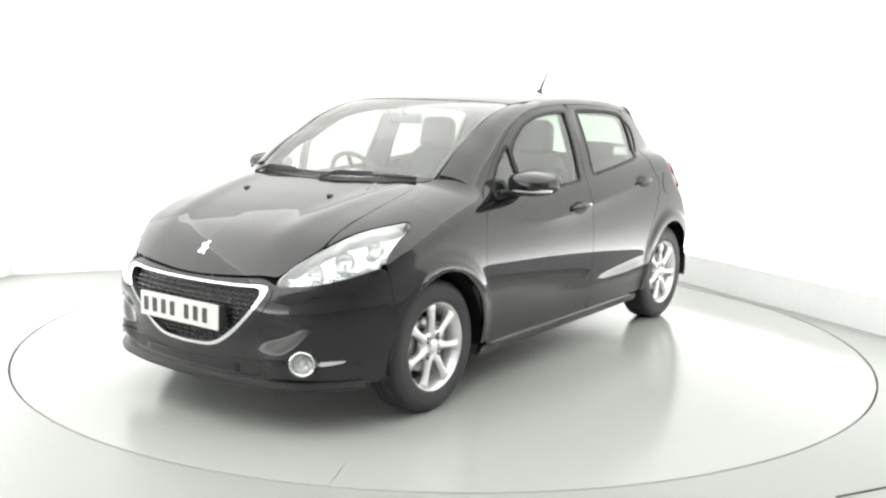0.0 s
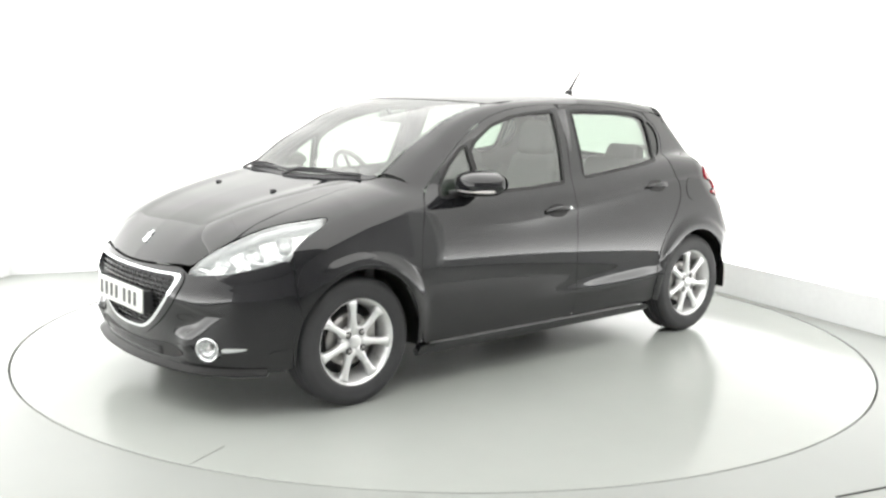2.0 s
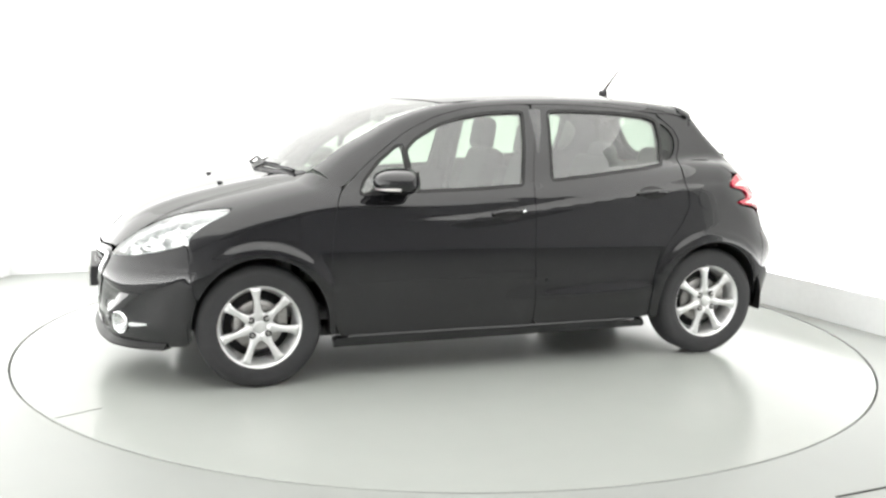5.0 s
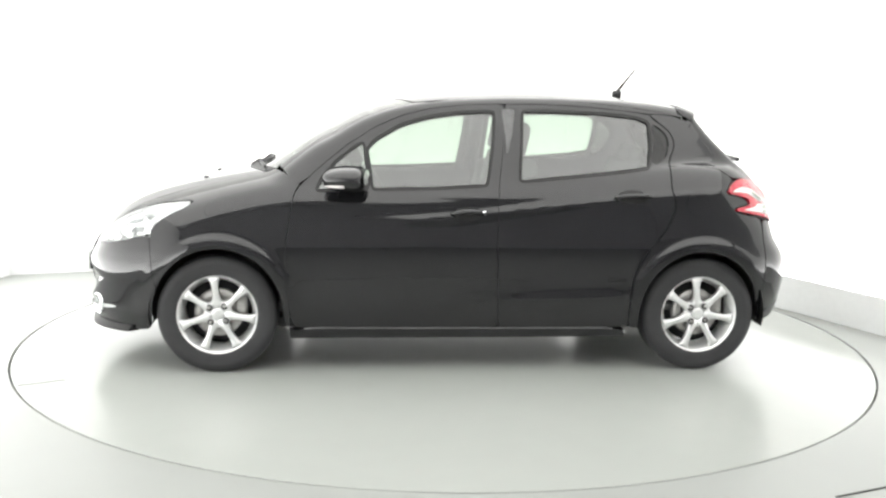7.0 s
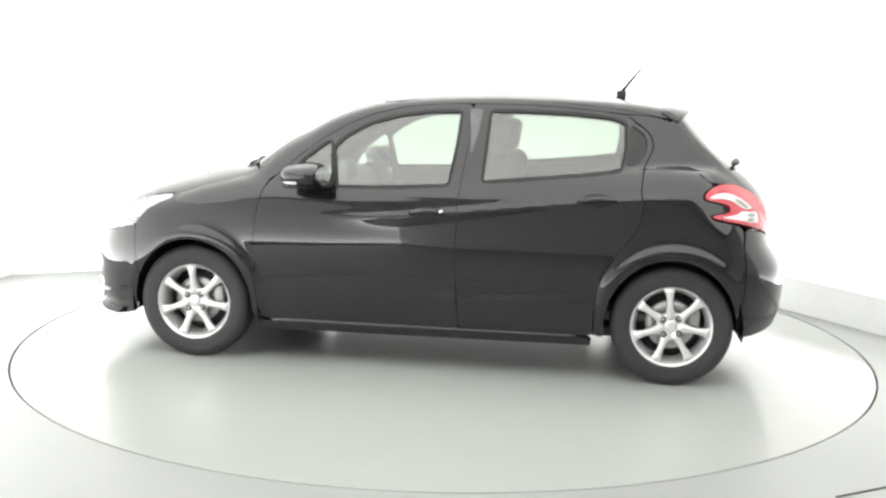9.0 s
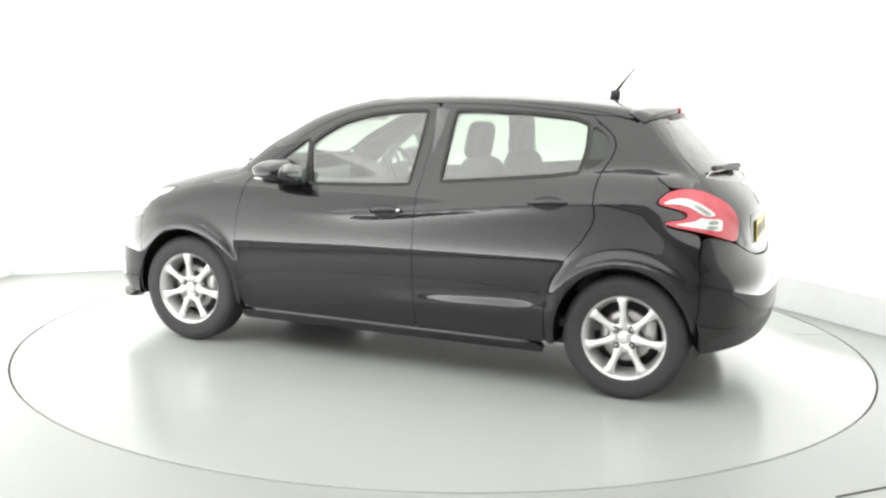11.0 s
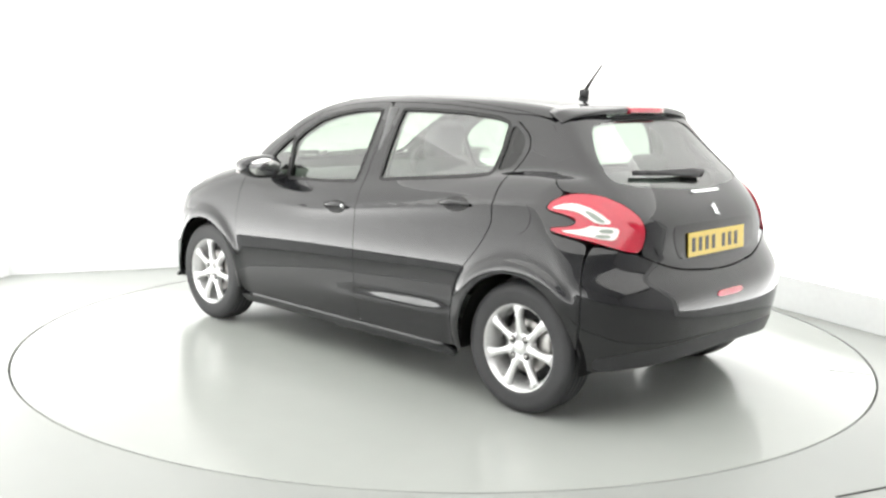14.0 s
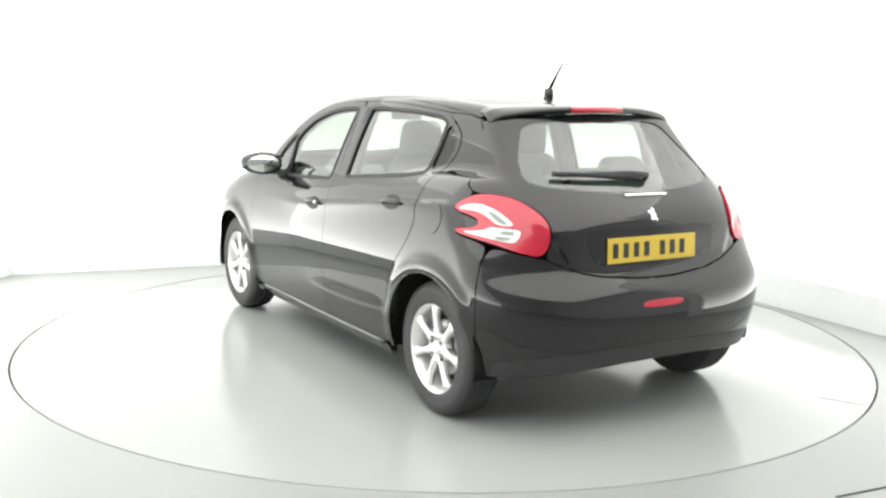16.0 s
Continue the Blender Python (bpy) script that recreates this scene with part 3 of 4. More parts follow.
# sills
SILL = [("s", -.90, .232), ("s", .83, .236), ("s", .862, .222), ("s", .872, .205), ("s", .865, .188), ("s", -.90, .181), ("s", -.905, .21)]
panel("sill", "side", SILL, M_PAINT, car, "black side sill", thick=.03, proud=.010, step=.05, soft=False)
for s in (1, -1):
    p = lift("side", np.stack([np.linspace(-.83, .80, 30), np.full(30, .228)], 1)) * (1, s, 1)
    part("sill_ledge", tube([tuple(q + (0, -.004 * s if q[1] * s > 0 else .004 * s, 0)) for q in p], .0165, 12), M_PAINT, car, "rounded glossy ledge along the sill")

# roof, pillars and spoiler
ROOF_HALF = [("t", -.355, 0), ("t", -.345, -.2), ("t", -.31, -.40), ("t", -.262, -.555), *GUTTER[6:], ("t", 1.25, -.50), ("t", 1.265, -.25), ("t", 1.27, 0)]
panel("roof", "top", both(ROOF_HALF), M_PAINT, car, "glossy black roof", sides=(1,), thick=.03)
A_POST = [("t", -.262, -.558), ("s", -.18, 1.403), ("s", -.028, 1.422), ("s", .271, 1.430), ("s", .572, 1.420), ("s", .878, 1.396), ("s", 1.12, 1.364), ("s", 1.215, 1.338), ("s", 1.12, 1.358), ("s", 1.0, 1.363),
          *DOOR_TOP_REAR[::-1], *DOOR_TOP_FRONT[::-1], ("s", -.85, .985), ("s", -.905, 1.005), ("t", -.965, -.60), ("t", -.80, -.585), ("t", -.6, -.57), ("t", -.42, -.562)]
panel("roof_pillar", "wing", A_POST, M_PAINT, car, "black windscreen pillar and roof rail", thick=.03, inset=.001, step=.02, soft=False)

# windscreen
SCREEN_HALF = [("t", -1.150, 0), ("t", -1.140, -.15), ("t", -1.095, -.35), ("t", -1.05, -.50), ("t", -.99, -.595), ("t", -.80, -.583), ("t", -.6, -.568), ("t", -.42, -.560), ("t", -.264, -.552),
               ("t", -.312, -.40), ("t", -.347, -.2), ("t", -.357, 0)]
w, = panel("windscreen", "top", both(SCREEN_HALF), M_SCREEN, car, "clear raked windscreen", sides=(1,), thick=.005, proud=-.003, open_back=True)
w.visible_shadow = False
band = spots(SCREEN_HALF)
inner = band.copy()
inner[:, 1] *= .955
inner[:, 0] = -.69 + (inner[:, 0] + .69) * .94
inner = cast("top", inner[:, :2])
full = np.concatenate([band, band[::-1][1:-1] * (1, -1, 1)])
hole = np.concatenate([inner, inner[::-1][1:-1] * (1, -1, 1)])
panel("windscreen_border", "top", full, M_GLOSSBLACK, w, "black printed border", holes=[hole], sides=(1,), thick=.003, proud=-.0075, inset=0)

# tailgate with its window
RW_HALF = [("r", 0, 1.345), ("r", -27, 1.340), ("r", -45, 1.330), ("r", -51, 1.312), ("r", -50, 1.22), ("r", -47.5, 1.13), ("r", -44.5, 1.080), ("r", -36.6, 1.058), ("r", -15.8, 1.036), ("r", 0, 1.030)]
GATE_HALF = [("r", 0, 1.372), ("r", -28, 1.366), ("r", -54, 1.345), ("r", -66, 1.322), ("r", -67.3, 1.25), ("r", -64.6, 1.14), ("r", -61.5, 1.05), ("r", -58.3, 1.029), ("r", -53.5, 1.030), ("r", -46.8, 1.014), ("r", -40.6, .974), ("r", -36.5, .918),
             ("r", -35.7, .85), ("r", -37.9, .775), ("r", -35.3, .752), ("r", -28.9, .716), ("r", -22, .691), ("r", -8, .672), ("r", 0, .670)]
gate, = panel("tailgate", "rear", both(GATE_HALF), M_PAINT, car, "black tailgate with rear window", holes=[both(RW_HALF)], sides=(1,), thick=.03)
g, = panel("rear_window", "rear", both(RW_HALF), M_DARKGLASS, gate, "dark tinted rear glass", sides=(1,), inset=-.004, proud=-.004, thick=.004, open_back=True)
g.visible_shadow = False

# bumpers
CHROME_HALF = [("f", 0, .632), ("f", -10, .632), ("f", -20, .635), ("f", -29.2, .641), ("f", -29.4, .618), ("f", -27.6, .57), ("f", -24, .505), ("f", -20, .44), ("f", -16, .39), ("f", -12, .357), ("f", -8, .346), ("f", 0, .342)]
CHROME_IN = [("f", 0, .621), ("f", -10, .621), ("f", -20, .6235), ("f", -27.8, .629), ("f", -26.3, .57), ("f", -22.8, .508), ("f", -18.9, .448), ("f", -15.1, .403), ("f", -11.4, .372), ("f", -7.7, .361), ("f", 0, .357)]
FOG = [("f", -38.4 + 3.85 * math.cos(a * math.pi / 8), .322 + .053 * math.sin(a * math.pi / 8)) for a in range(16)]
BUMPER_HALF = [("f", 0, .646), ("f", -8, .648), ("f", -15, .654), ("f", -22, .661), ("f", -28, .668), ("f", -31.2, .640), ("f", -40.5, .647), ("f", -47, .665), ("f", -53.6, .690), ("f", -60.4, .722),
               ("s", -1.598, .64), ("s", -1.593, .55), *[("s", x - .001, z) for _, x, z in arch(-1.262, 157, 188)], ("s", -1.615, .225), ("f", -52, .222), ("f", -40, .214), ("f", -28, .208), ("f", -12, .206), ("f", 0, .206)]
bumper, = panel("front_bumper", "front", both(BUMPER_HALF), M_PAINT, car, "black front bumper with chrome-edged grille", holes=[both(CHROME_HALF), spots(FOG), spots(FOG) * (1, -1, 1)], sides=(1,), thick=.02, step=.013, inset=.0006)
panel("grille_surround", "front", both(CHROME_HALF), M_CHROME, bumper, "chrome grille frame", holes=[both(CHROME_IN)], sides=(1,), proud=.006, thick=.03, inset=.001, step=.02)
RBUMPER_HALF = [("r", 0, .664), ("r", -8, .666), ("r", -22, .685), ("r", -28.9, .710), ("r", -35.3, .746), ("r", -38.2, .769), ("r", -44, .790), ("r", -51.5, .816), ("s", 1.602, .72), ("s", 1.617, .60), ("s", 1.614, .47), ("s", 1.592, .36),
                ("s", 1.605, .268), ("r", -50, .258), ("r", -35, .280), ("r", -15, .305), ("r", 0, .310)]
rbumper, = panel("rear_bumper", "rear", both(RBUMPER_HALF), M_PAINT, car, "black rear bumper with red reflectors", sides=(1,), thick=.02, step=.022, inset=.0005)


# ---- wheels ----
TYRE_R, RIM_R = .307, .205


def wheel(x, s):
    """s: 1 on the left-hand side. Built round its own axle, then turned for the other side."""
    rim = part("wheel", lathe([(RIM_R - .022, .085), (RIM_R - .016, .075), (RIM_R - .030, .03), (RIM_R - .034, -.02), (RIM_R - .020, -.055), (RIM_R - .014, -.072), (RIM_R - .002, -.0865), (RIM_R, -.088), (RIM_R + .003, -.086), (RIM_R + .003, -.076)], 64), M_ALLOY, car,
               "silver seven-spoke alloy wheel with black tyre")
    rim.matrix_basis = pose(x, -.7375 * s, TYRE_R, 0, 0, 0 if s > 0 else 180)
    r0, w = RIM_R - .004, .0925
    prof = [(r0, .078), (r0 + .012, .088), (r0 + .035, .0945), (r0 + .060, .093), (TYRE_R - .016, .083), (TYRE_R - .006, .074), (TYRE_R - .001, .062)]
    for g in (-.045, -.015, .015, .045):
        prof += [(TYRE_R, -g + .006), (TYRE_R - .007, -g + .0045), (TYRE_R - .007, -g - .0045), (TYRE_R, -g - .006)]
    prof += [(TYRE_R - .001, -.062), (TYRE_R - .006, -.074), (TYRE_R - .016, -.083), (r0 + .075, -.0905), (r0 + .060, -.0935), (r0 + .056, -.0928), (r0 + .035, -.0945), (r0 + .022, -.0925), (r0 + .012, -.0905), (r0 + .004, -.088), (r0, -.078)]
    part("tyre", lathe(prof, 72), M_RUBBER, rim, "black rubber tyre with grooved tread")
    # spokes, thicker and wider towards the hub
    for k in range(7):
        a = math.radians(95 + 360 / 7 * k)
        bm = bmesh.new()
        rows = []
        for q, hw, face, back in ((.030, .030, -.070, -.035), (.065, .024, -.073, -.038), (.10, .0155, -.076, -.045), (.14, .016, -.079, -.050), (.175, .022, -.080, -.055), (RIM_R - .013, .032, -.080, -.055)):
            ca, sa = math.cos(a), math.sin(a)
            pts = [(-hw, back), (-hw, face + .008), (-hw * .72, face), (0, face - .003), (hw * .72, face), (hw, face + .008), (hw, back)]
            rows.append([bm.verts.new((q * ca - o * sa, d, q * sa + o * ca)) for o, d in pts])
        for u, v in zip(rows, rows[1:]):
            for i in range(6):
                bm.faces.new((u[i], u[i + 1], v[i + 1], v[i]))
            bm.faces.new((u[6], u[0], v[0], v[6]))
        bm.faces.new(rows[0])
        bm.faces.new(rows[-1][::-1])
        bmesh.ops.recalc_face_normals(bm, faces=bm.faces)
        part("spoke", bm, M_ALLOY, rim)
    part("hub", lathe([(.0005, -.078), (.022, -.078), (.029, -.076), (.031, -.070), (.050, -.071), (.066, -.072), (.072, -.066), (.072, -.03)], 40), M_ALLOY, rim)
    for k in range(4):
        a = math.radians(50 + 90 * k)
        c = (math.cos(a) * .054, 0, math.sin(a) * .054)
        # raised black disc: the bolt hollow's shade is put into its colour
        well = part("bolt_shade", lathe([(.0005, -.0745), (.0155, -.0752), (.0170, -.074), (.0170, -.066)], 18, at=c), M_BLACK, rim, "dark disc for the shade in a bolt well")
        part("wheel_bolt", lathe([(.0005, -.079), (.0075, -.079), (.0090, -.0775), (.0092, -.074)], 12, at=c), M_DISC, well, "steel wheel bolt")
    part("brake_disc", lathe([(.06, -.012), (.062, -.022), (.125, -.022), (.127, -.012), (.127, 0), (.06, 0)], 48), M_DISC, rim, "worn steel brake disc")
    cal = box(.06, .06, .12, (.115, -.005, .03), .012)
    part("brake_caliper", cal, M_DISC, rim, "grey brake caliper")
    part("wheel_backing", lathe([(.0005, .03), (RIM_R - .035, .03), (RIM_R - .034, .05)], 40), M_BLACK, rim)
    return rim


for ax in AXLES:
    for s in (1, -1):
        wheel(ax, s)
        # dark liner inside the arch
        n = 28
        bm = bmesh.new()
        rows = []
        for yy in (-.835 * s, -.55 * s):
            rows.append([bm.verts.new((ax + .004 + .350 * math.cos(math.pi * 1.12 * i / n - .06 * math.pi), yy, .31 + .350 * math.sin(math.pi * 1.12 * i / n - .06 * math.pi))) for i in range(n + 1)])
        for i in range(n):
            bm.faces.new((rows[0][i], rows[0][i + 1], rows[1][i + 1], rows[1][i]))
        bm.faces.new(rows[1])
        bmesh.ops.solidify(bm, geom=bm.faces, thickness=.004)
        part("arch_liner", bm, M_SEAL, car, "black wheel arch liner")

# underside
part("underbody", box(2.06, 1.36, .06, (0, 0, .235), .02), M_BLACK, car, "dark underside", smooth=False)
part("underbody", box(.40, .90, .06, (-1.66, 0, .27), .02), M_BLACK, car, smooth=False)
part("underbody", box(.40, 1.02, .08, (1.56, 0, .40), .02), M_BLACK, car, smooth=False)

# ---- lamps, grille, trim and cabin ----
def empty_part(name, parent, label=""):
    ob = new(name)
    ob.parent = parent
    if label:
        ob["label"] = label
    return ob


def place(ob, m):
    ob.matrix_basis = m
    return ob


def inside_of(pts, by, mode="front"):
    """The outline drawn in by some metres, as body points."""
    u = shrink(dense(flat(mode, pts if isinstance(pts, np.ndarray) else spots(pts)), .03), by)
    return lift(mode, u)


def upright(mode, u, w, out=0.0):
    """A pose on the body whose -y axis points outwards."""
    p = cast(mode, [(u, w)])
    n = slope(p)[0]
    q = Vector(n).to_track_quat("-Y", "Z").to_matrix().to_4x4()
    return Matrix.Translation(Vector(p[0] + n * out)) @ q


def flip(m):
    """The mirror pose on the car's other side."""
    s = Matrix.Diagonal((1, -1, 1, 1))
    r = s @ m @ Matrix.Diagonal((-1, 1, 1, 1))
    turn = r.to_3x3()
    if turn.determinant() < 0:
        r = r @ Matrix.Diagonal((-1, 1, 1, 1))
    return r


# headlights
for s in (1, -1):
    lens, = panel("headlight", "front", LAMP, M_LENS, car, "clear headlight with bright reflectors", proud=.002, thick=.006, sides=(s,), open_back=True, inset=.001, step=.022)
    lens.visible_shadow = False
    panel("reflector", "front", LAMP, M_BULB, lens, "silver reflector", proud=-.050, thick=.006, sides=(s,), inset=-.004, step=.02)
    panel("bezel", "front", LAMP, M_BULB, lens, "silver lamp surround", holes=[inside_of(LAMP, .004)], proud=-.004, thick=.052, sides=(s,), inset=.001, step=.03)
    for ang, z, r in ((-41.5, .705, .036), (-49.5, .745, .046), (-58.5, .795, .040)):
        m = upright("front", ang, z, -.012)
        bowl = part("lamp_bowl", lathe([(r, 0), (r - .003, .002), (r * .8, .016), (r * .45, .030), (.010, .034), (.009, .016), (.0005, .014)], 28), M_BULB, lens, "round silver lamp bowl")
        place(bowl, m if s > 0 else flip(m))
    for k in range(5):
        m = upright("front", -36 - 5.2 * k, .668 + .0125 * k, -.014)
        place(part("light_strip", box(.055, .012, .012, (0, 0, 0), .003, turn=(0, 8, 0)), M_BULB, lens), m if s > 0 else flip(m))

# fog lamps with their bright blades
for s in (1, -1):
    m = upright("front", -38.4, .322, 0)
    fog = part("fog_lamp", lathe([(.040, .030), (.043, .004), (.047, -.004), (.053, -.006), (.056, -.002), (.056, .012)], 36), M_CHROME, bumper, "round fog lamp in a chrome ring")
    place(fog, m if s > 0 else flip(m))
    bowl = part("reflector", lathe([(.0005, .030), (.020, .028), (.038, .012), (.042, .0)], 28), M_BULB, fog)
    part("bulb", lathe([(.0005, .004), (.008, .006), (.011, .014), (.011, .026)], 16), M_CLEARTAIL, fog)
    lens = part("lens", lathe([(.0005, -.003), (.02, -.0025), (.042, .001)], 28), M_LENS, fog)
    lens.visible_shadow = False
    blade = [("f", -42.4, .335), ("f", -45, .337), ("f", -49.3, .338), ("f", -48.8, .329), ("f", -45, .318), ("f", -42.4, .314)]
    panel("blade", "front", blade, M_CHROME, bumper, "bright fog lamp blade", proud=.008, thick=.016, sides=(s,), inset=0, step=.02)
    blade = [("f", -34.2, .336), ("f", -30, .328), ("f", -26.6, .321), ("f", -30, .317), ("f", -34.2, .310)]
    panel("blade", "front", blade, M_GLOSSBLACK, bumper, "black fog lamp blade", proud=.006, thick=.014, sides=(s,), inset=0, step=.02)

# grille: dark backing, zigzag bars, lower lip, number plate
panel("grille_backing", "front", both(CHROME_IN), M_BLACK, bumper, "black grille backing", sides=(1,), proud=-.034, thick=.006, inset=-.006)
half = flat("front", both(CHROME_IN))
for k in range(11):
    z = .376 + .0225 * k
    us = np.linspace(-.46, .46, 70)
    uv = np.stack([us, np.full(70, z)], 1)
    uv = uv[within(half, uv)]
    if len(uv) < 4:
        continue
    uv[:, 1] += np.where(np.arange(len(uv)) % 2, .0055, -.0055)
    p = lift("front", uv)
    p = p - slope(p) * .016
    part("grille_bar", tube([tuple(q) for q in p], .0042, 5), M_GLOSSBLACK, bumper)
for k in range(-8, 9):
    u = k * .05
    vs = np.linspace(.35, .64, 24)
    uv = np.stack([np.full(24, u), vs], 1)
    uv = uv[within(half, uv)]
    if len(uv) >= 3:
        p = lift("front", uv)
        p = p - slope(p) * .02
        part("grille_rib", tube([tuple(q) for q in p], .0035, 5), M_GLOSSBLACK, bumper)
bm = bmesh.new()
rows = []
for i in range(49):
    ang = -54 + 108 * i / 48
    q = cast("front", [(ang, .232)])[0]
    d = np.array((-math.cos(math.radians(ang)), math.sin(math.radians(ang)), 0))
    up = .014 * (abs(ang) / 54) ** 3
    rows.append([bm.verts.new(tuple(q * (1, 1, 0) + d * o + (0, 0, z + up))) for o, z in ((.001, .228), (.014, .216), (.029, .207), (.027, .198), (-.04, .194), (-.04, .222))])
for u, v in zip(rows, rows[1:]):
    for j in range(6):
        bm.faces.new((u[j], u[(j + 1) % 6], v[(j + 1) % 6], v[j]))
bm.faces.new(rows[0]); bm.faces.new(rows[-1][::-1])
bmesh.ops.recalc_face_normals(bm, faces=bm.faces)
part("front_lip", bm, M_SEAL, bumper, "thin matt black lower lip", smooth=False)
MASK_HALF = [("f", 0, .6445), ("f", -15, .648), ("f", -27, .654), ("f", -30.3, .643), ("f", -30.6, .60), ("f", -27.2, .51), ("f", -20, .402), ("f", -12, .330), ("f", -6, .310), ("f", 0, .306)]
panel("grille_mask", "front", both(MASK_HALF), M_PAINT, bumper, "raised black rim round the grille", holes=[both(CHROME_HALF)], sides=(1,), proud=.005, thick=.012, inset=.0, step=.02)
LOWER_HALF = [("f", 0, .292), ("f", -12, .300), ("f", -22, .318), ("f", -29, .300), ("f", -30, .270), ("f", -24, .250), ("f", -10, .246), ("f", 0, .246)]
panel("lower_grille", "front", both(LOWER_HALF), M_SEAL, bumper, "black lower air intake", sides=(1,), proud=.0015, thick=.006, inset=0, step=.03)
for k in range(3):
    p = lift("front", np.stack([np.linspace(-.30, .30, 20), np.full(20, .258 + .013 * k)], 1))
    p = p + slope(p) * .004
    part("intake_bar", tube([tuple(q) for q in p], .0035, 5), M_GLOSSBLACK, bumper)


def number_plate(m, base, label, parent):
    plate = part("number_plate", box(.520, .006, .111, (0, 0, 0), .003), base, parent, label, smooth=False)
    place(plate, m)
    x = -.218
    for k in range(7):
        part("bar", box(.030, .002, .064, (x, -.0038, 0), 0), M_INK, plate, smooth=False)
        x += .060 + (.034 if k == 3 else 0)
    return plate


plate_f = number_plate(pose(-2.049, .012, .490, 0, 0, -90) @ pose(0, 0, 0, -1, 0, 0), M_WHITEPLATE, "white front number plate with dark bars", bumper)
part("plate_carrier", box(.525, .05, .10, (0, .029, 0), .004), M_BLACK, plate_f, "black plate carrier", smooth=False)

# badges: plain upright metal shapes
for mode, z, parent, sc in (("front", .752, car, 1.0), ("rear", .938, gate, .85)):
    m = upright(mode, 0, z, .002)
    bm = box(.020 * sc, .007, .072 * sc, (0, 0, 0), .003, turn=(0, 18, 0))
    box(.052 * sc, .006, .016 * sc, (0, 0, .006), .003, turn=(0, 25, 0), bm=bm)
    box(.014 * sc, .006, .034 * sc, (.012 * sc, 0, -.022 * sc), .003, turn=(0, -28, 0), bm=bm)
    place(part("badge", bm, M_CHROME, parent, "small plain chrome badge"), m)

# bonnet washer jets
for s in (1, -1):
    p = cast("top", [(-1.39, -.28 * s)])[0]
    part("washer_jet", box(.028, .020, .012, tuple(p + (0, 0, .003)), .004), M_BLACK, car, "small black washer jet")

# mirrors
def door_mirror(door, s):
    bm = bmesh.new()
    bmesh.ops.create_uvsphere(bm, u_segments=40, v_segments=20, radius=1)
    for v in bm.verts:
        x, y, z = v.co
        f = lambda a, p: math.copysign(abs(a) ** p, a)
        x, y, z = f(x, .8), f(y, .7), f(z, .75)
        if x > 0:
            x *= .42
        z *= 1 - .22 * max(-y, 0)
        v.co = (x * .155, y * .122, z * .067)
    shell = part("mirror", bm, M_PAINT, door, "black door mirror with bright lower strip")
    shell.matrix_basis = Matrix.Diagonal((1, s, 1, 1)) @ pose(-.575, -.925, 1.020, 0, 0, -10)
    if s < 0:
        shell.matrix_basis = pose(-.575, .925, 1.020, 0, 0, 10)
    glass = lathe([(.0005, 0), (.93, 0), (.96, -.04)], 32, "x")
    for v in glass.verts:
        v.co = (.066 + v.co.x * .03, v.co.y * .100, v.co.z * .050)
    part("mirror_glass", glass, M_MIRROR, shell, "silvered mirror glass")
    pts = []
    for i in range(15):
        a = math.radians(-88 + 176 * i / 14)
        pts.append((-.020 - .122 * math.cos(a) ** .8, .113 * math.sin(a), -.030))
    part("indicator", tube(pts, .008, 8), M_CLEARTAIL, shell, "pale indicator strip")
    base = box(.13, .10, .030, (-.03, .085 * s, -.052), .012, turn=(0, 0, 0))
    part("mirror_base", base, M_BLACK, shell, "black mirror foot")
    foot = box(.15, .05, .035, (-.07, .135 * s, -.058), .014)
    part("mirror_base", foot, M_BLACK, shell)


for s, d in zip((1, -1), front_doors):
    door_mirror(d, s)


# handles
def handle(door, x, z, length, lock, s):
    m = upright("side", x, z, .018)
    if s < 0:
        m = flip(m)
    # dull dark sheet laid on the door in place of the bowl's shade
    rec = [("s", x - length * .46, z), ("s", x - length * .3, z + .026), ("s", x, z + .037), ("s", x + length * .3, z + .026), ("s", x + length * .46, z), ("s", x + length * .3, z - .026), ("s", x, z - .037), ("s", x - length * .3, z - .026)]
    panel("handle_shade", "side", rec, M_SEAL, door, "dark sheet for the shade in the handle bowl", proud=.0028, thick=.006, sides=(s,), inset=0, step=.02)
    bm = bmesh.new()
    rows = []
    n = 14
    for i in range(n + 1):
        t = i / n * 2 - 1
        bow = .020 - .016 * t * t
        hh = .0135 * (1 - .45 * t ** 6)
        rows.append([bm.verts.new((t * length / 2, .018 - bow * 1.5 + .009 * math.sin(a), hh * math.cos(a) + .004 * t)) for a in [j * math.pi / 5 for j in range(10)]])
    for u, v in zip(rows, rows[1:]):
        for j in range(10):
            bm.faces.new((u[j], u[(j + 1) % 10], v[(j + 1) % 10], v[j]))
    bm.faces.new(rows[0]); bm.faces.new(rows[-1][::-1])
    bmesh.ops.recalc_face_normals(bm, faces=bm.faces)
    h = place(part("handle", bm, M_PAINT, door, "black pull handle"), m)
    if lock:
        part("lock", lathe([(.0005, -.012), (.007, -.011), (.009, -.006), (.009, .012)], 16, at=(length * .43, 0, 0)), M_CHROME, h, "chrome lock barrel")


for s, fd, rd in zip((1, -1), front_doors, rear_doors):
    handle(fd, .012, .842, .185, s > 0, s)
    handle(rd, .872, .934, .195, False, s)

# fuel flap in the left rear wing
flap = [("s", 1.245 + .082 * math.cos(a * math.pi / 9), .905 + .075 * math.sin(a * math.pi / 9)) for a in range(18)]
panel("fuel_flap", "side", flap, M_PAINT, car, "round black fuel flap", proud=.0025, thick=.004, sides=(1,), inset=0, step=.02)

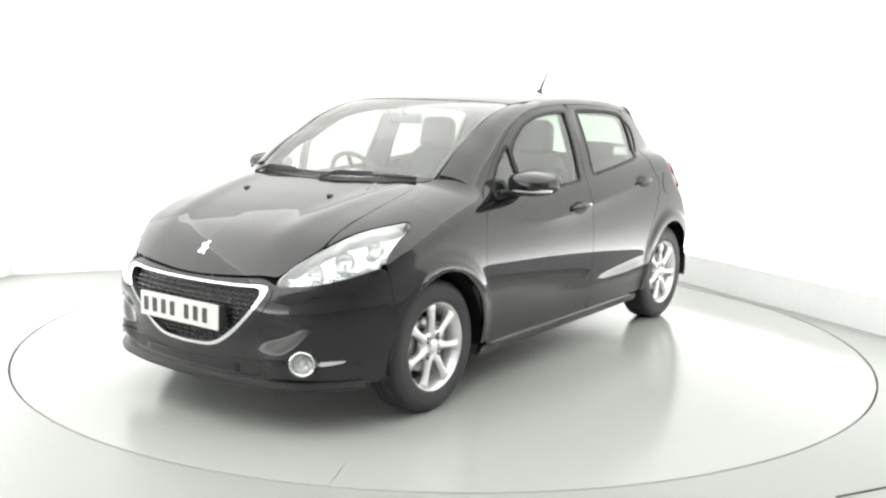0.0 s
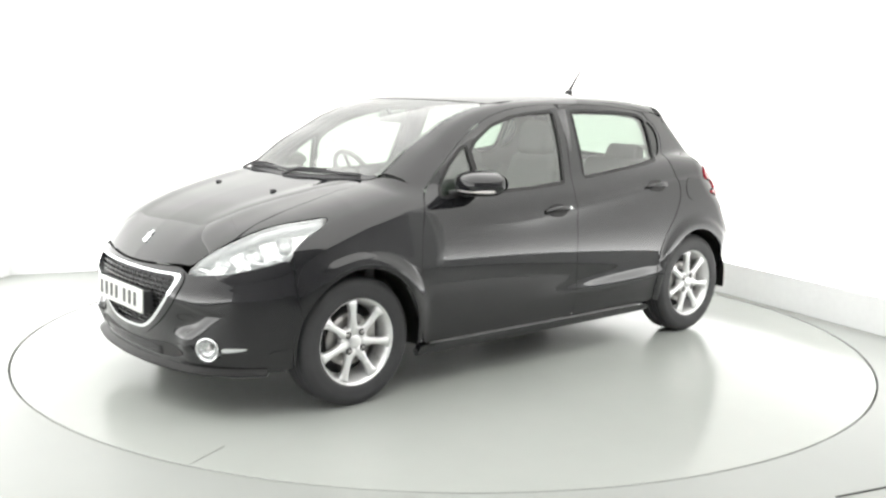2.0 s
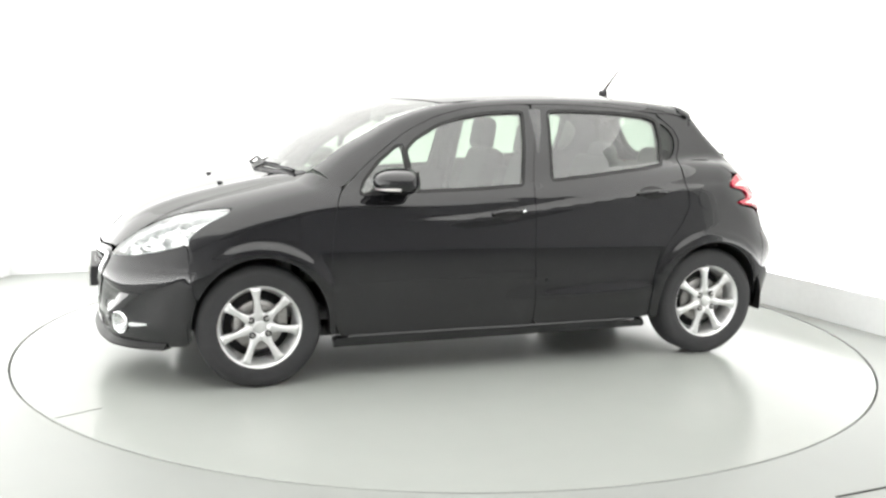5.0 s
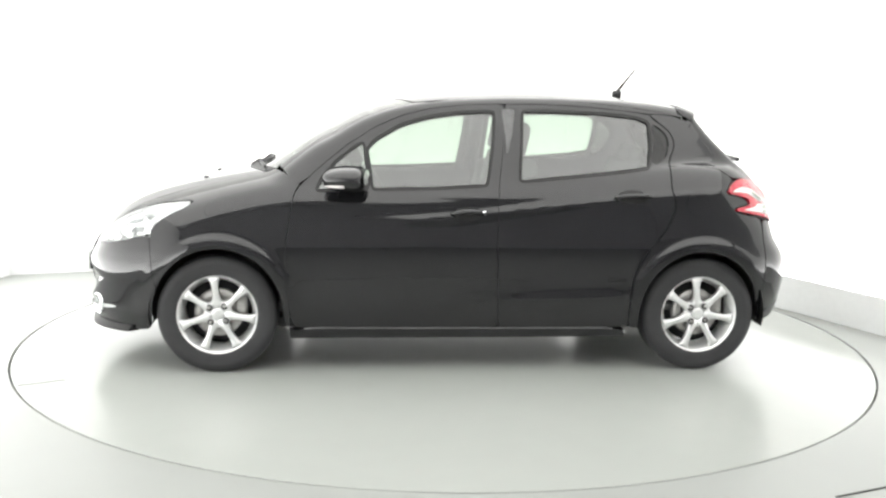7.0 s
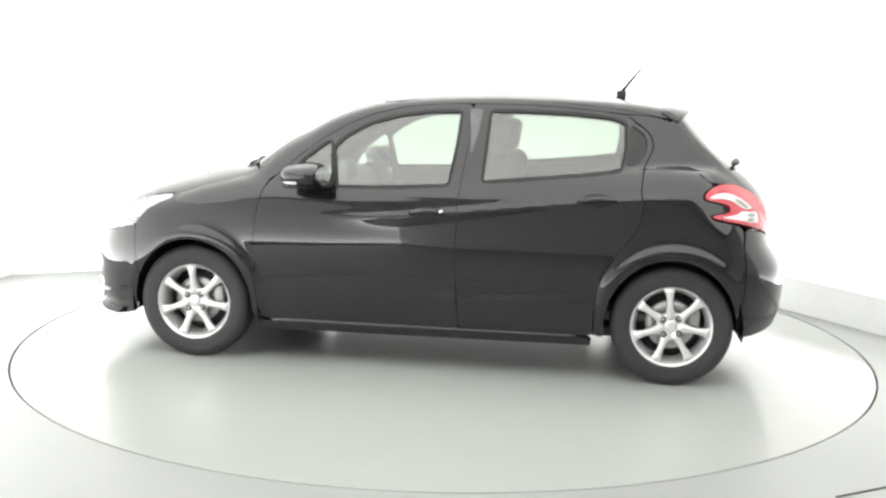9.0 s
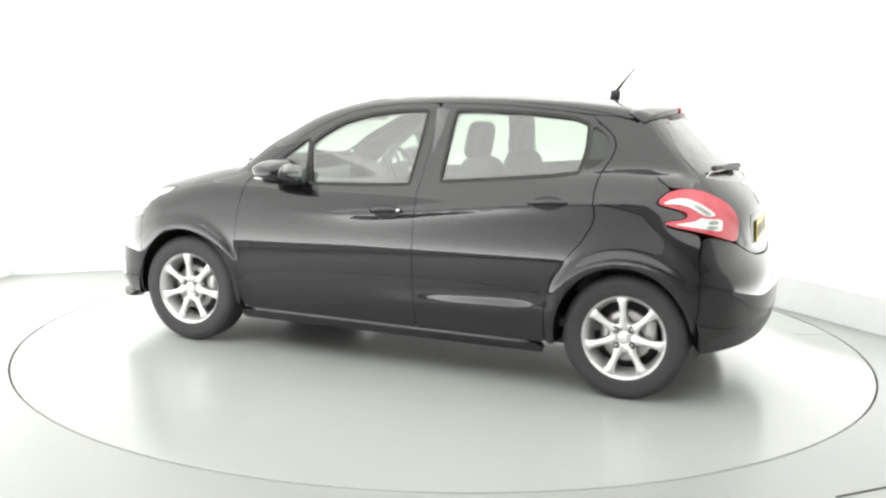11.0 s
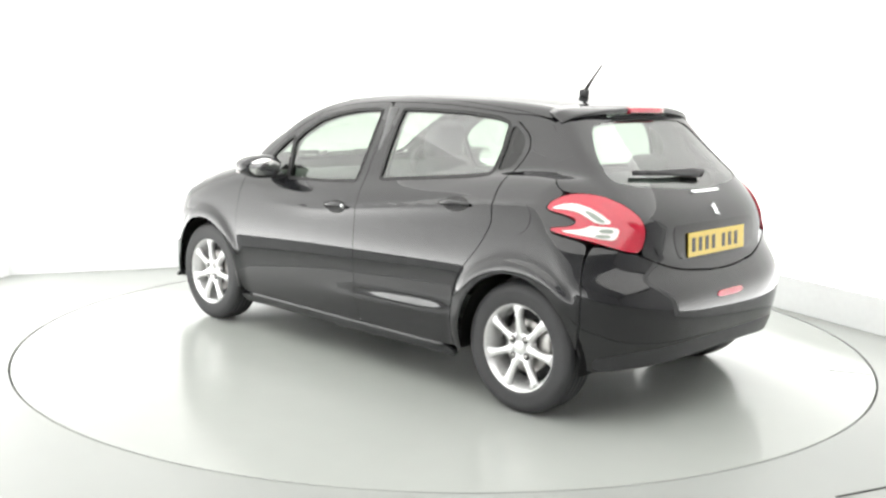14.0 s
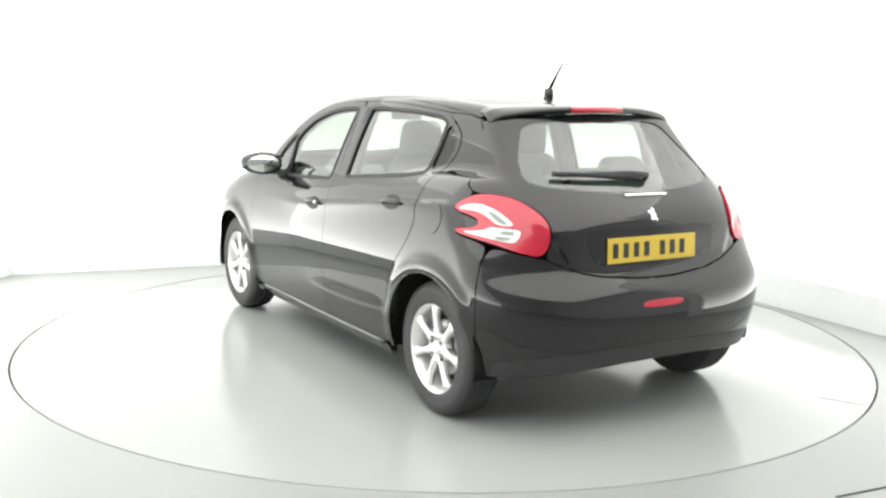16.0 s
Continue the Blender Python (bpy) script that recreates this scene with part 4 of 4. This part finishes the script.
# tail lamps
CLAW_TOP = [("r", -62.8, .957), ("r", -61, .973), ("r", -58, .984), ("r", -55, .982), ("r", -51.3, .962), ("r", -48, .932), ("r", -45.6, .900), ("r", -50.0, .899), ("r", -52.6, .925), ("r", -55, .946), ("r", -58.5, .957)]
CLAW_LOW = [("r", -60.5, .868), ("r", -54, .879), ("r", -52.4, .890), ("r", -51.6, .896), ("r", -50.2, .892), ("r", -44.6, .887), ("r", -44.0, .872), ("r", -45.2, .834), ("r", -47.5, .834), ("r", -53, .850)]
for s in (1, -1):
    lamp, = panel("tail_lamp", "rear", TAIL_LAMP, M_RED, car, "red tail lamp with clear claw-shaped lens", proud=.010, thick=.035, sides=(s,), inset=.001, step=.02)
    for claw in (CLAW_TOP, CLAW_LOW):
        panel("clear_lens", "rear", claw, M_CLEARTAIL, lamp, "clear claw-shaped lens", proud=.0125, thick=.006, sides=(s,), inset=.001, step=.012)
    for seg in ([("r", -53.8, .957), ("r", -51.4, .948), ("r", -48.4, .917), ("r", -47.6, .906), ("r", -49.6, .906), ("r", -52.2, .934)],
                [("r", -49.5, .880), ("r", -46, .880), ("r", -45.6, .862), ("r", -49.5, .864)],
                [("r", -50.5, .858), ("r", -46.6, .856), ("r", -46.6, .843), ("r", -48.5, .842), ("r", -50.5, .847)]):
        panel("lens_segment", "rear", seg, M_SEGMENT, lamp, "grey lens segment", proud=.0138, thick=.004, sides=(s,), inset=0, step=.012)

# tailgate trim: plate recess, plate, wiper, lower lip; spoiler on the roof's end
REC_HALF = [("r", 0, .888), ("r", -12, .889), ("r", -25, .886), ("r", -26, .84), ("r", -23.5, .735), ("r", -12, .722), ("r", 0, .720)]
panel("plate_recess", "rear", both(REC_HALF), M_GLOSSBLACK, gate, "black plate recess", sides=(1,), proud=.0015, thick=.005, inset=0, step=.03)
plate_r = number_plate(pose(1.799, -.020, .793, 0, 0, 90) @ pose(0, 0, 0, -3, 0, 0), M_YELLOWPLATE, "yellow rear number plate with dark bars", gate)
# chrome strip stands in for the highlight on the painted ledge under the glass
p = lift("rear", np.stack([np.linspace(-.13, .17, 14), np.full(14, 1.018)], 1))
part("gate_glint", tube([tuple(q) for q in p + slope(p) * .002], .008, 10), M_CHROME, gate, "chrome strip added for the highlight under the rear window")

bm = bmesh.new()
rows = []
for i in range(41):
    y = -.545 + 1.09 * i / 40
    e = (abs(y) / .545)
    front = cast("top", [(1.205 - .02 * e * e, y * .985)])[0] + (0, 0, .0015)
    ze = front[2] - .018 - .020 * e ** 3
    xe = 1.368 - .075 * e ** 2.2 - .02 * e ** 8
    rows.append([bm.verts.new(v) for v in ((front[0], y, front[2]), ((front[0] + xe) / 2, y, (front[2] + ze) / 2 + .006), (xe - .010, y, ze + .001), (xe, y, ze - .006), (xe - .004, y, ze - .024), (xe - .05, y, ze - .030), (front[0] + .03, y, front[2] - .03))])
for u, v in zip(rows, rows[1:]):
    for j in range(7):
        bm.faces.new((u[j], u[(j + 1) % 7], v[(j + 1) % 7], v[j]))
bm.faces.new(rows[0]); bm.faces.new(rows[-1][::-1])
bmesh.ops.recalc_face_normals(bm, faces=bm.faces)
spoiler = part("spoiler", bm, M_PAINT, car, "black roof spoiler with red brake lamp")
bm = bmesh.new()
rows = []
for i in range(17):
    y = -.155 + .31 * i / 16
    e = abs(y) / .545
    front = cast("top", [(1.205 - .02 * e * e, y * .985)])[0]
    ze, xe = front[2] - .018 - .020 * e ** 3, 1.368 - .075 * e ** 2.2
    rows.append([bm.verts.new(v) for v in ((xe - .022, y, ze + .006), (xe - .006, y, ze + .004), (xe + .004, y, ze - .004), (xe + .003, y, ze - .021), (xe - .006, y, ze - .026), (xe - .02, y, ze - .02))])
for u, v in zip(rows, rows[1:]):
    for j in range(6):
        bm.faces.new((u[j], u[(j + 1) % 6], v[(j + 1) % 6], v[j]))
bm.faces.new(rows[0]); bm.faces.new(rows[-1][::-1])
bmesh.ops.recalc_face_normals(bm, faces=bm.faces)
part("brake_lamp", bm, M_RED, spoiler, "red high brake lamp")

pts = lift("rear", np.stack([np.radians(np.linspace(-36.5, 5.5, 18)) * .85, 1.098 - .014 * np.linspace(0, 1, 18)], 1))
pts = pts + slope(pts) * .020
wiper = part("rear_wiper", tube([tuple(q) for q in pts], .012, 8), M_BLACK, gate, "black rear wiper")
piv = cast("rear", [(5, 1.078)])[0]
nv = slope(piv[None])[0]
blade = np.array([pts[k] + nv * .004 - (0, 0, .009 * k / 17) for k in range(2, 17)])
part("wiper_cover", tube([tuple(q) for q in blade], .010, 10, taper=2.1), M_BLACK, wiper, "black moulded wiper cover")
part("wiper_arm", tube([tuple(piv + nv * .008), tuple(piv + nv * .032), tuple(pts[14] + nv * .012), tuple(pts[7] + nv * .008), tuple(pts[2])], .019, 10, taper=.35), M_BLACK, wiper)

# rear bumper reflectors and rubbing line
REFL = [("r", 6.5, .577), ("r", 0, .580), ("r", -8.5, .576), ("r", -8.8, .550), ("r", 0, .547), ("r", 6.3, .551)]
panel("reflector", "rear", REFL, M_RED, rbumper, "red rear fog reflector", proud=.004, thick=.012, sides=(1,), inset=0, step=.02)
SKIRT_HALF = [("r", 0, .385), ("r", -20, .380), ("r", -40, .355), ("r", -50, .325), ("r", -50, .265), ("r", -35, .287), ("r", -15, .312), ("r", 0, .317)]
panel("rear_skirt", "rear", both(SKIRT_HALF), M_BLACK, rbumper, "matt black lower bumper", sides=(1,), proud=.002, thick=.006, inset=0, step=.03)

# front wipers, aerial
for a, b in (((-1.105, .50), (-1.155, -.02)), ((-1.150, .0), (-1.075, -.52))):
    n = 16
    uv = np.stack([np.linspace(a[0], b[0], n) + .035, np.linspace(a[1], b[1], n)], 1)
    q = cast("top", uv)
    q = q + slope(q) * .014
    wp = part("front_wiper", tube([tuple(v) for v in q], .009, 8), M_BLACK, car, "black windscreen wiper")
    foot = q[0] + (-.05, 0, -.02)
    part("wiper_arm", tube([tuple(foot), tuple(q[2] + (-.01, 0, .014)), tuple(q[8] + (0, 0, .012))], .008, 8, taper=.6), M_BLACK, wp)
SCUTTLE = [("t", -1.175, 0), ("t", -1.165, -.15), ("t", -1.12, -.35), ("t", -1.075, -.50), ("t", -1.035, -.575), ("t", -.985, -.595), ("t", -1.02, -.50), ("t", -1.065, -.35), ("t", -1.11, -.15), ("t", -1.12, 0)]
panel("scuttle", "top", both(SCUTTLE), M_BLACK, car, "black scuttle panel under the wipers", sides=(1,), proud=.003, thick=.01, inset=0, step=.03)
base = cast("top", [(.985, 0)])[0]
aerial = part("aerial", box(.056, .026, .044, tuple(base + (.0, 0, .018)), .010), M_BLACK, car, "black roof aerial")
part("rod", tube([tuple(base + (.005, 0, .034)), tuple(base + (.045, 0, .088)), tuple(base + (.105, 0, .165))], .010, 8, taper=.40), M_SEAL, aerial)

# round paper disc behind the windscreen
q = cast("top", [(-1.04, -.10)])
nq = slope(q)[0]
disc = part("tax_disc", lathe([(.0005, 0), (.036, 0), (.036, .002), (.0005, .002)], 28), M_WHITEPLATE, w, "small round paper disc")
disc.matrix_basis = Matrix.Translation(Vector(q[0] - nq * .012)) @ Vector(nq).to_track_quat("-Y", "Z").to_matrix().to_4x4()

panel("roof_corner", "side", [("s", .88, 1.372), ("s", 1.0, 1.366), ("s", 1.13, 1.355), ("s", 1.225, 1.335), ("s", 1.275, 1.30), ("s", 1.27, 1.25), ("s", 1.20, 1.27), ("s", 1.10, 1.315), ("s", 1.0, 1.338), ("s", .90, 1.350)], M_PAINT, car, "black roof corner behind the rear doors", proud=-.006, thick=.03, inset=0, step=.03)
CORNER = [("r", -40, 1.372), ("r", -52, 1.362), ("r", -62, 1.350), ("r", -68, 1.330), ("r", -68.5, 1.29), ("r", -60, 1.30), ("r", -48, 1.335), ("r", -40, 1.35)]
panel("roof_corner", "rear", CORNER, M_PAINT, car, proud=-.005, thick=.03, inset=0, step=.03)

# dark inner skins behind the shut lines, open at the windows
def skin(name, mode, outline, holes=(), sides=(1, -1), depth=-.032):
    panel(name, mode, outline, M_TRIM, car, "dark inner trim", holes=holes, sides=sides, proud=depth, thick=.008, inset=.0, step=.05)


skin("door_lining", "side", [("s", -.80, 1.02), *DOOR_TOP_FRONT[1:], ("s", .24, 1.40), ("s", .24, .24), ("s", -.86, .24), ("s", -.90, .5), ("s", -.88, .93)], [WIN_F, WIN_Q])
skin("door_lining", "side", [("s", .225, 1.40), ("s", .65, 1.393), ("s", .9, 1.37), ("s", 1.2, 1.33), ("s", 1.30, 1.15), ("s", 1.34, 1.06), ("s", 1.30, .95), ("s", 1.0, .70), ("s", .90, .60), ("s", .86, .24), ("s", .225, .24)], [WIN_R, WIN_RQ])
panel("headlining", "top", both([("t", -.30, 0), ("t", -.26, -.40), ("t", -.15, -.555), ("t", .5, -.58), ("t", 1.1, -.54), ("t", 1.22, -.45), ("t", 1.24, 0)]), M_LINING, car, "pale grey headlining", sides=(1,), proud=-.035, thick=.008, inset=0, step=.06)

# cabin floor, bulkhead, dashboard
part("cabin_floor", box(2.5, 1.46, .05, (.15, 0, .33), .01), M_TRIM, car, "dark carpeted cabin floor", smooth=False)
part("bulkhead", box(.05, 1.44, .56, (-1.12, 0, .61), .01), M_TRIM, car, smooth=False)
part("load_floor", box(.60, 1.18, .04, (1.38, 0, .60), .01), M_TRIM, car, smooth=False)
bm = bmesh.new()
rows = []
for i in range(25):
    y = -.70 + 1.40 * i / 24
    k = 1 - (abs(y) / .70) ** 4 * .12
    cow = .03 * math.exp(-((y - .36) / .17) ** 2)
    rows.append([bm.verts.new(v) for v in ((-1.02, y * .96, .945), (-.90, y, .965), (-.76, y, .975 + cow), (-.66, y, .955 + cow), (-.60, y, .90), (-.585, y, .80), (-.62, y, .62), (-.70, y, .50), (-1.02, y, .50))])
for u_, v_ in zip(rows, rows[1:]):
    for j in range(9):
        bm.faces.new((u_[j], u_[(j + 1) % 9], v_[(j + 1) % 9], v_[j]))
bm.faces.new(rows[0]); bm.faces.new(rows[-1][::-1])
bmesh.ops.recalc_face_normals(bm, faces=bm.faces)
dash = part("dashboard", bm, M_TRIM, car, "dark grey dashboard")
part("display", box(.02, .19, .12, (-.60, 0, .985), .008, turn=(0, -12, 0)), M_GLOSSBLACK, dash, "black display screen")
wheel_pose = pose(-.46, .36, .955, 0, 62, 0)
bm = bmesh.new()
ringpts = [(math.cos(2 * math.pi * i / 40) * .165, math.sin(2 * math.pi * i / 40) * .175, 0) for i in range(41)]
tube(ringpts, .015, 10, bm)
sw = place(part("steering_wheel", bm, M_TRIM, car, "dark three-spoke steering wheel"), wheel_pose)
part("boss", box(.13, .15, .05, (0, 0, -.015), .02), M_TRIM, sw)
for a in (0, 90, 180):
    c, q = math.cos(math.radians(a)), math.sin(math.radians(a))
    part("spoke", box(.12, .034, .014, (c * .09 if a == 90 or c else 0, q * .09, -.006), .005, turn=(0, 0, a)), M_ALLOY if a == 90 else M_TRIM, sw)
inner_mirror = part("inner_mirror", box(.03, .22, .065, (-.46, .0, 1.315), .012, turn=(0, 10, 0)), M_TRIM, car, "dark rear-view mirror")
part("stalk", tube([(-.47, 0, 1.33), (-.50, 0, 1.362)], .010, 8), M_TRIM, inner_mirror)


def cushion(sx, sy, sz, at, turn=(0, 0, 0), swell=.25, bevel=.05):
    bm = box(sx, sy, sz, (0, 0, 0), bevel, 4)
    for v in bm.verts:
        fx, fy, fz = (2 * v.co[i] / (sx, sy, sz)[i] for i in range(3))
        v.co.x *= 1 + .06 * (1 - fy * fy)
        v.co.y *= 1 - .10 * max(fz, 0) ** 2 * swell * 4
    bmesh.ops.transform(bm, matrix=pose(*at, *turn), verts=bm.verts)
    return bm


def front_seat(y):
    seat = part("front_seat", cushion(.50, .50, .17, (.01, y, .50), (0, -8, 0)), M_FABRIC, car, "grey fabric front seat with headrest")
    back = part("backrest", cushion(.15, .48, .64, (.295, y, .80), (0, 13, 0), .9, .06), M_FABRIC, seat)
    for s in (1, -1):
        part("bolster", cushion(.17, .09, .50, (.265, y + s * .215, .78), (0, 13, 0), .3, .04), M_FABRIC, seat)
    part("headrest", cushion(.095, .25, .20, (.335, y, 1.205), (0, 10, 0), .6, .04), M_FABRIC, seat, "padded headrest")
    for s in (1, -1):
        part("headrest_post", tube([(.345, y + s * .055, 1.07), (.355, y + s * .055, 1.14)], .006, 8), M_CHROME, seat, "chrome post")


front_seat(-.36)
front_seat(.36)
bench = part("rear_seat", cushion(.48, 1.24, .16, (.86, 0, .53), (0, -6, 0), .1), M_FABRIC, car, "grey fabric rear bench with low headrests")
for y in (-.33, .33):
    part("backrest", cushion(.14, .60, .58, (1.09, y, .78), (0, 18, 0), .2, .05), M_FABRIC, bench)
    part("headrest", cushion(.09, .28, .13, (1.175, y, 1.085), (0, 14, 0), .6, .035), M_FABRIC, bench, "low padded headrest")
part("parcel_shelf", box(.40, 1.06, .02, (1.38, 0, .985), .006), M_TRIM, car, "dark parcel shelf", smooth=False)
for s in (1, -1):
    part("pillar_trim", tube([(.20, -.745 * s, .95), (.225, -.69 * s, 1.15), (.235, -.612 * s, 1.36)], .048, 10), M_TRIM, car, "dark inner door pillar")
    part("seat_belt", tube([(.20, -.700 * s, .60), (.215, -.690 * s, .95), (.225, -.640 * s, 1.20)], .012, 6), M_TRIM, car, "dark seat belt")

def motions():
    turns = ((0, 54.305), (1, 47.31), (2, 40.32), (3, 33.34), (4, 26.365), (5, 19.39), (6, 12.42), (7, 5.44), (8, -1.545), (9, -8.54), (10, -15.55), (11, -22.58), (12, -29.63), (13, -36.71), (14, -43.81), (15, -50.95), (16, -58.11))
    walk(turntable, [(t, pose(0, 0, 0, 0, 0, a)) for t, a in turns])
    walk(car, [(t, pose(0, 0, 0, 0, 0, a) @ pose(0.0205, -0.0306, 0)) for t, a in turns])


motions()
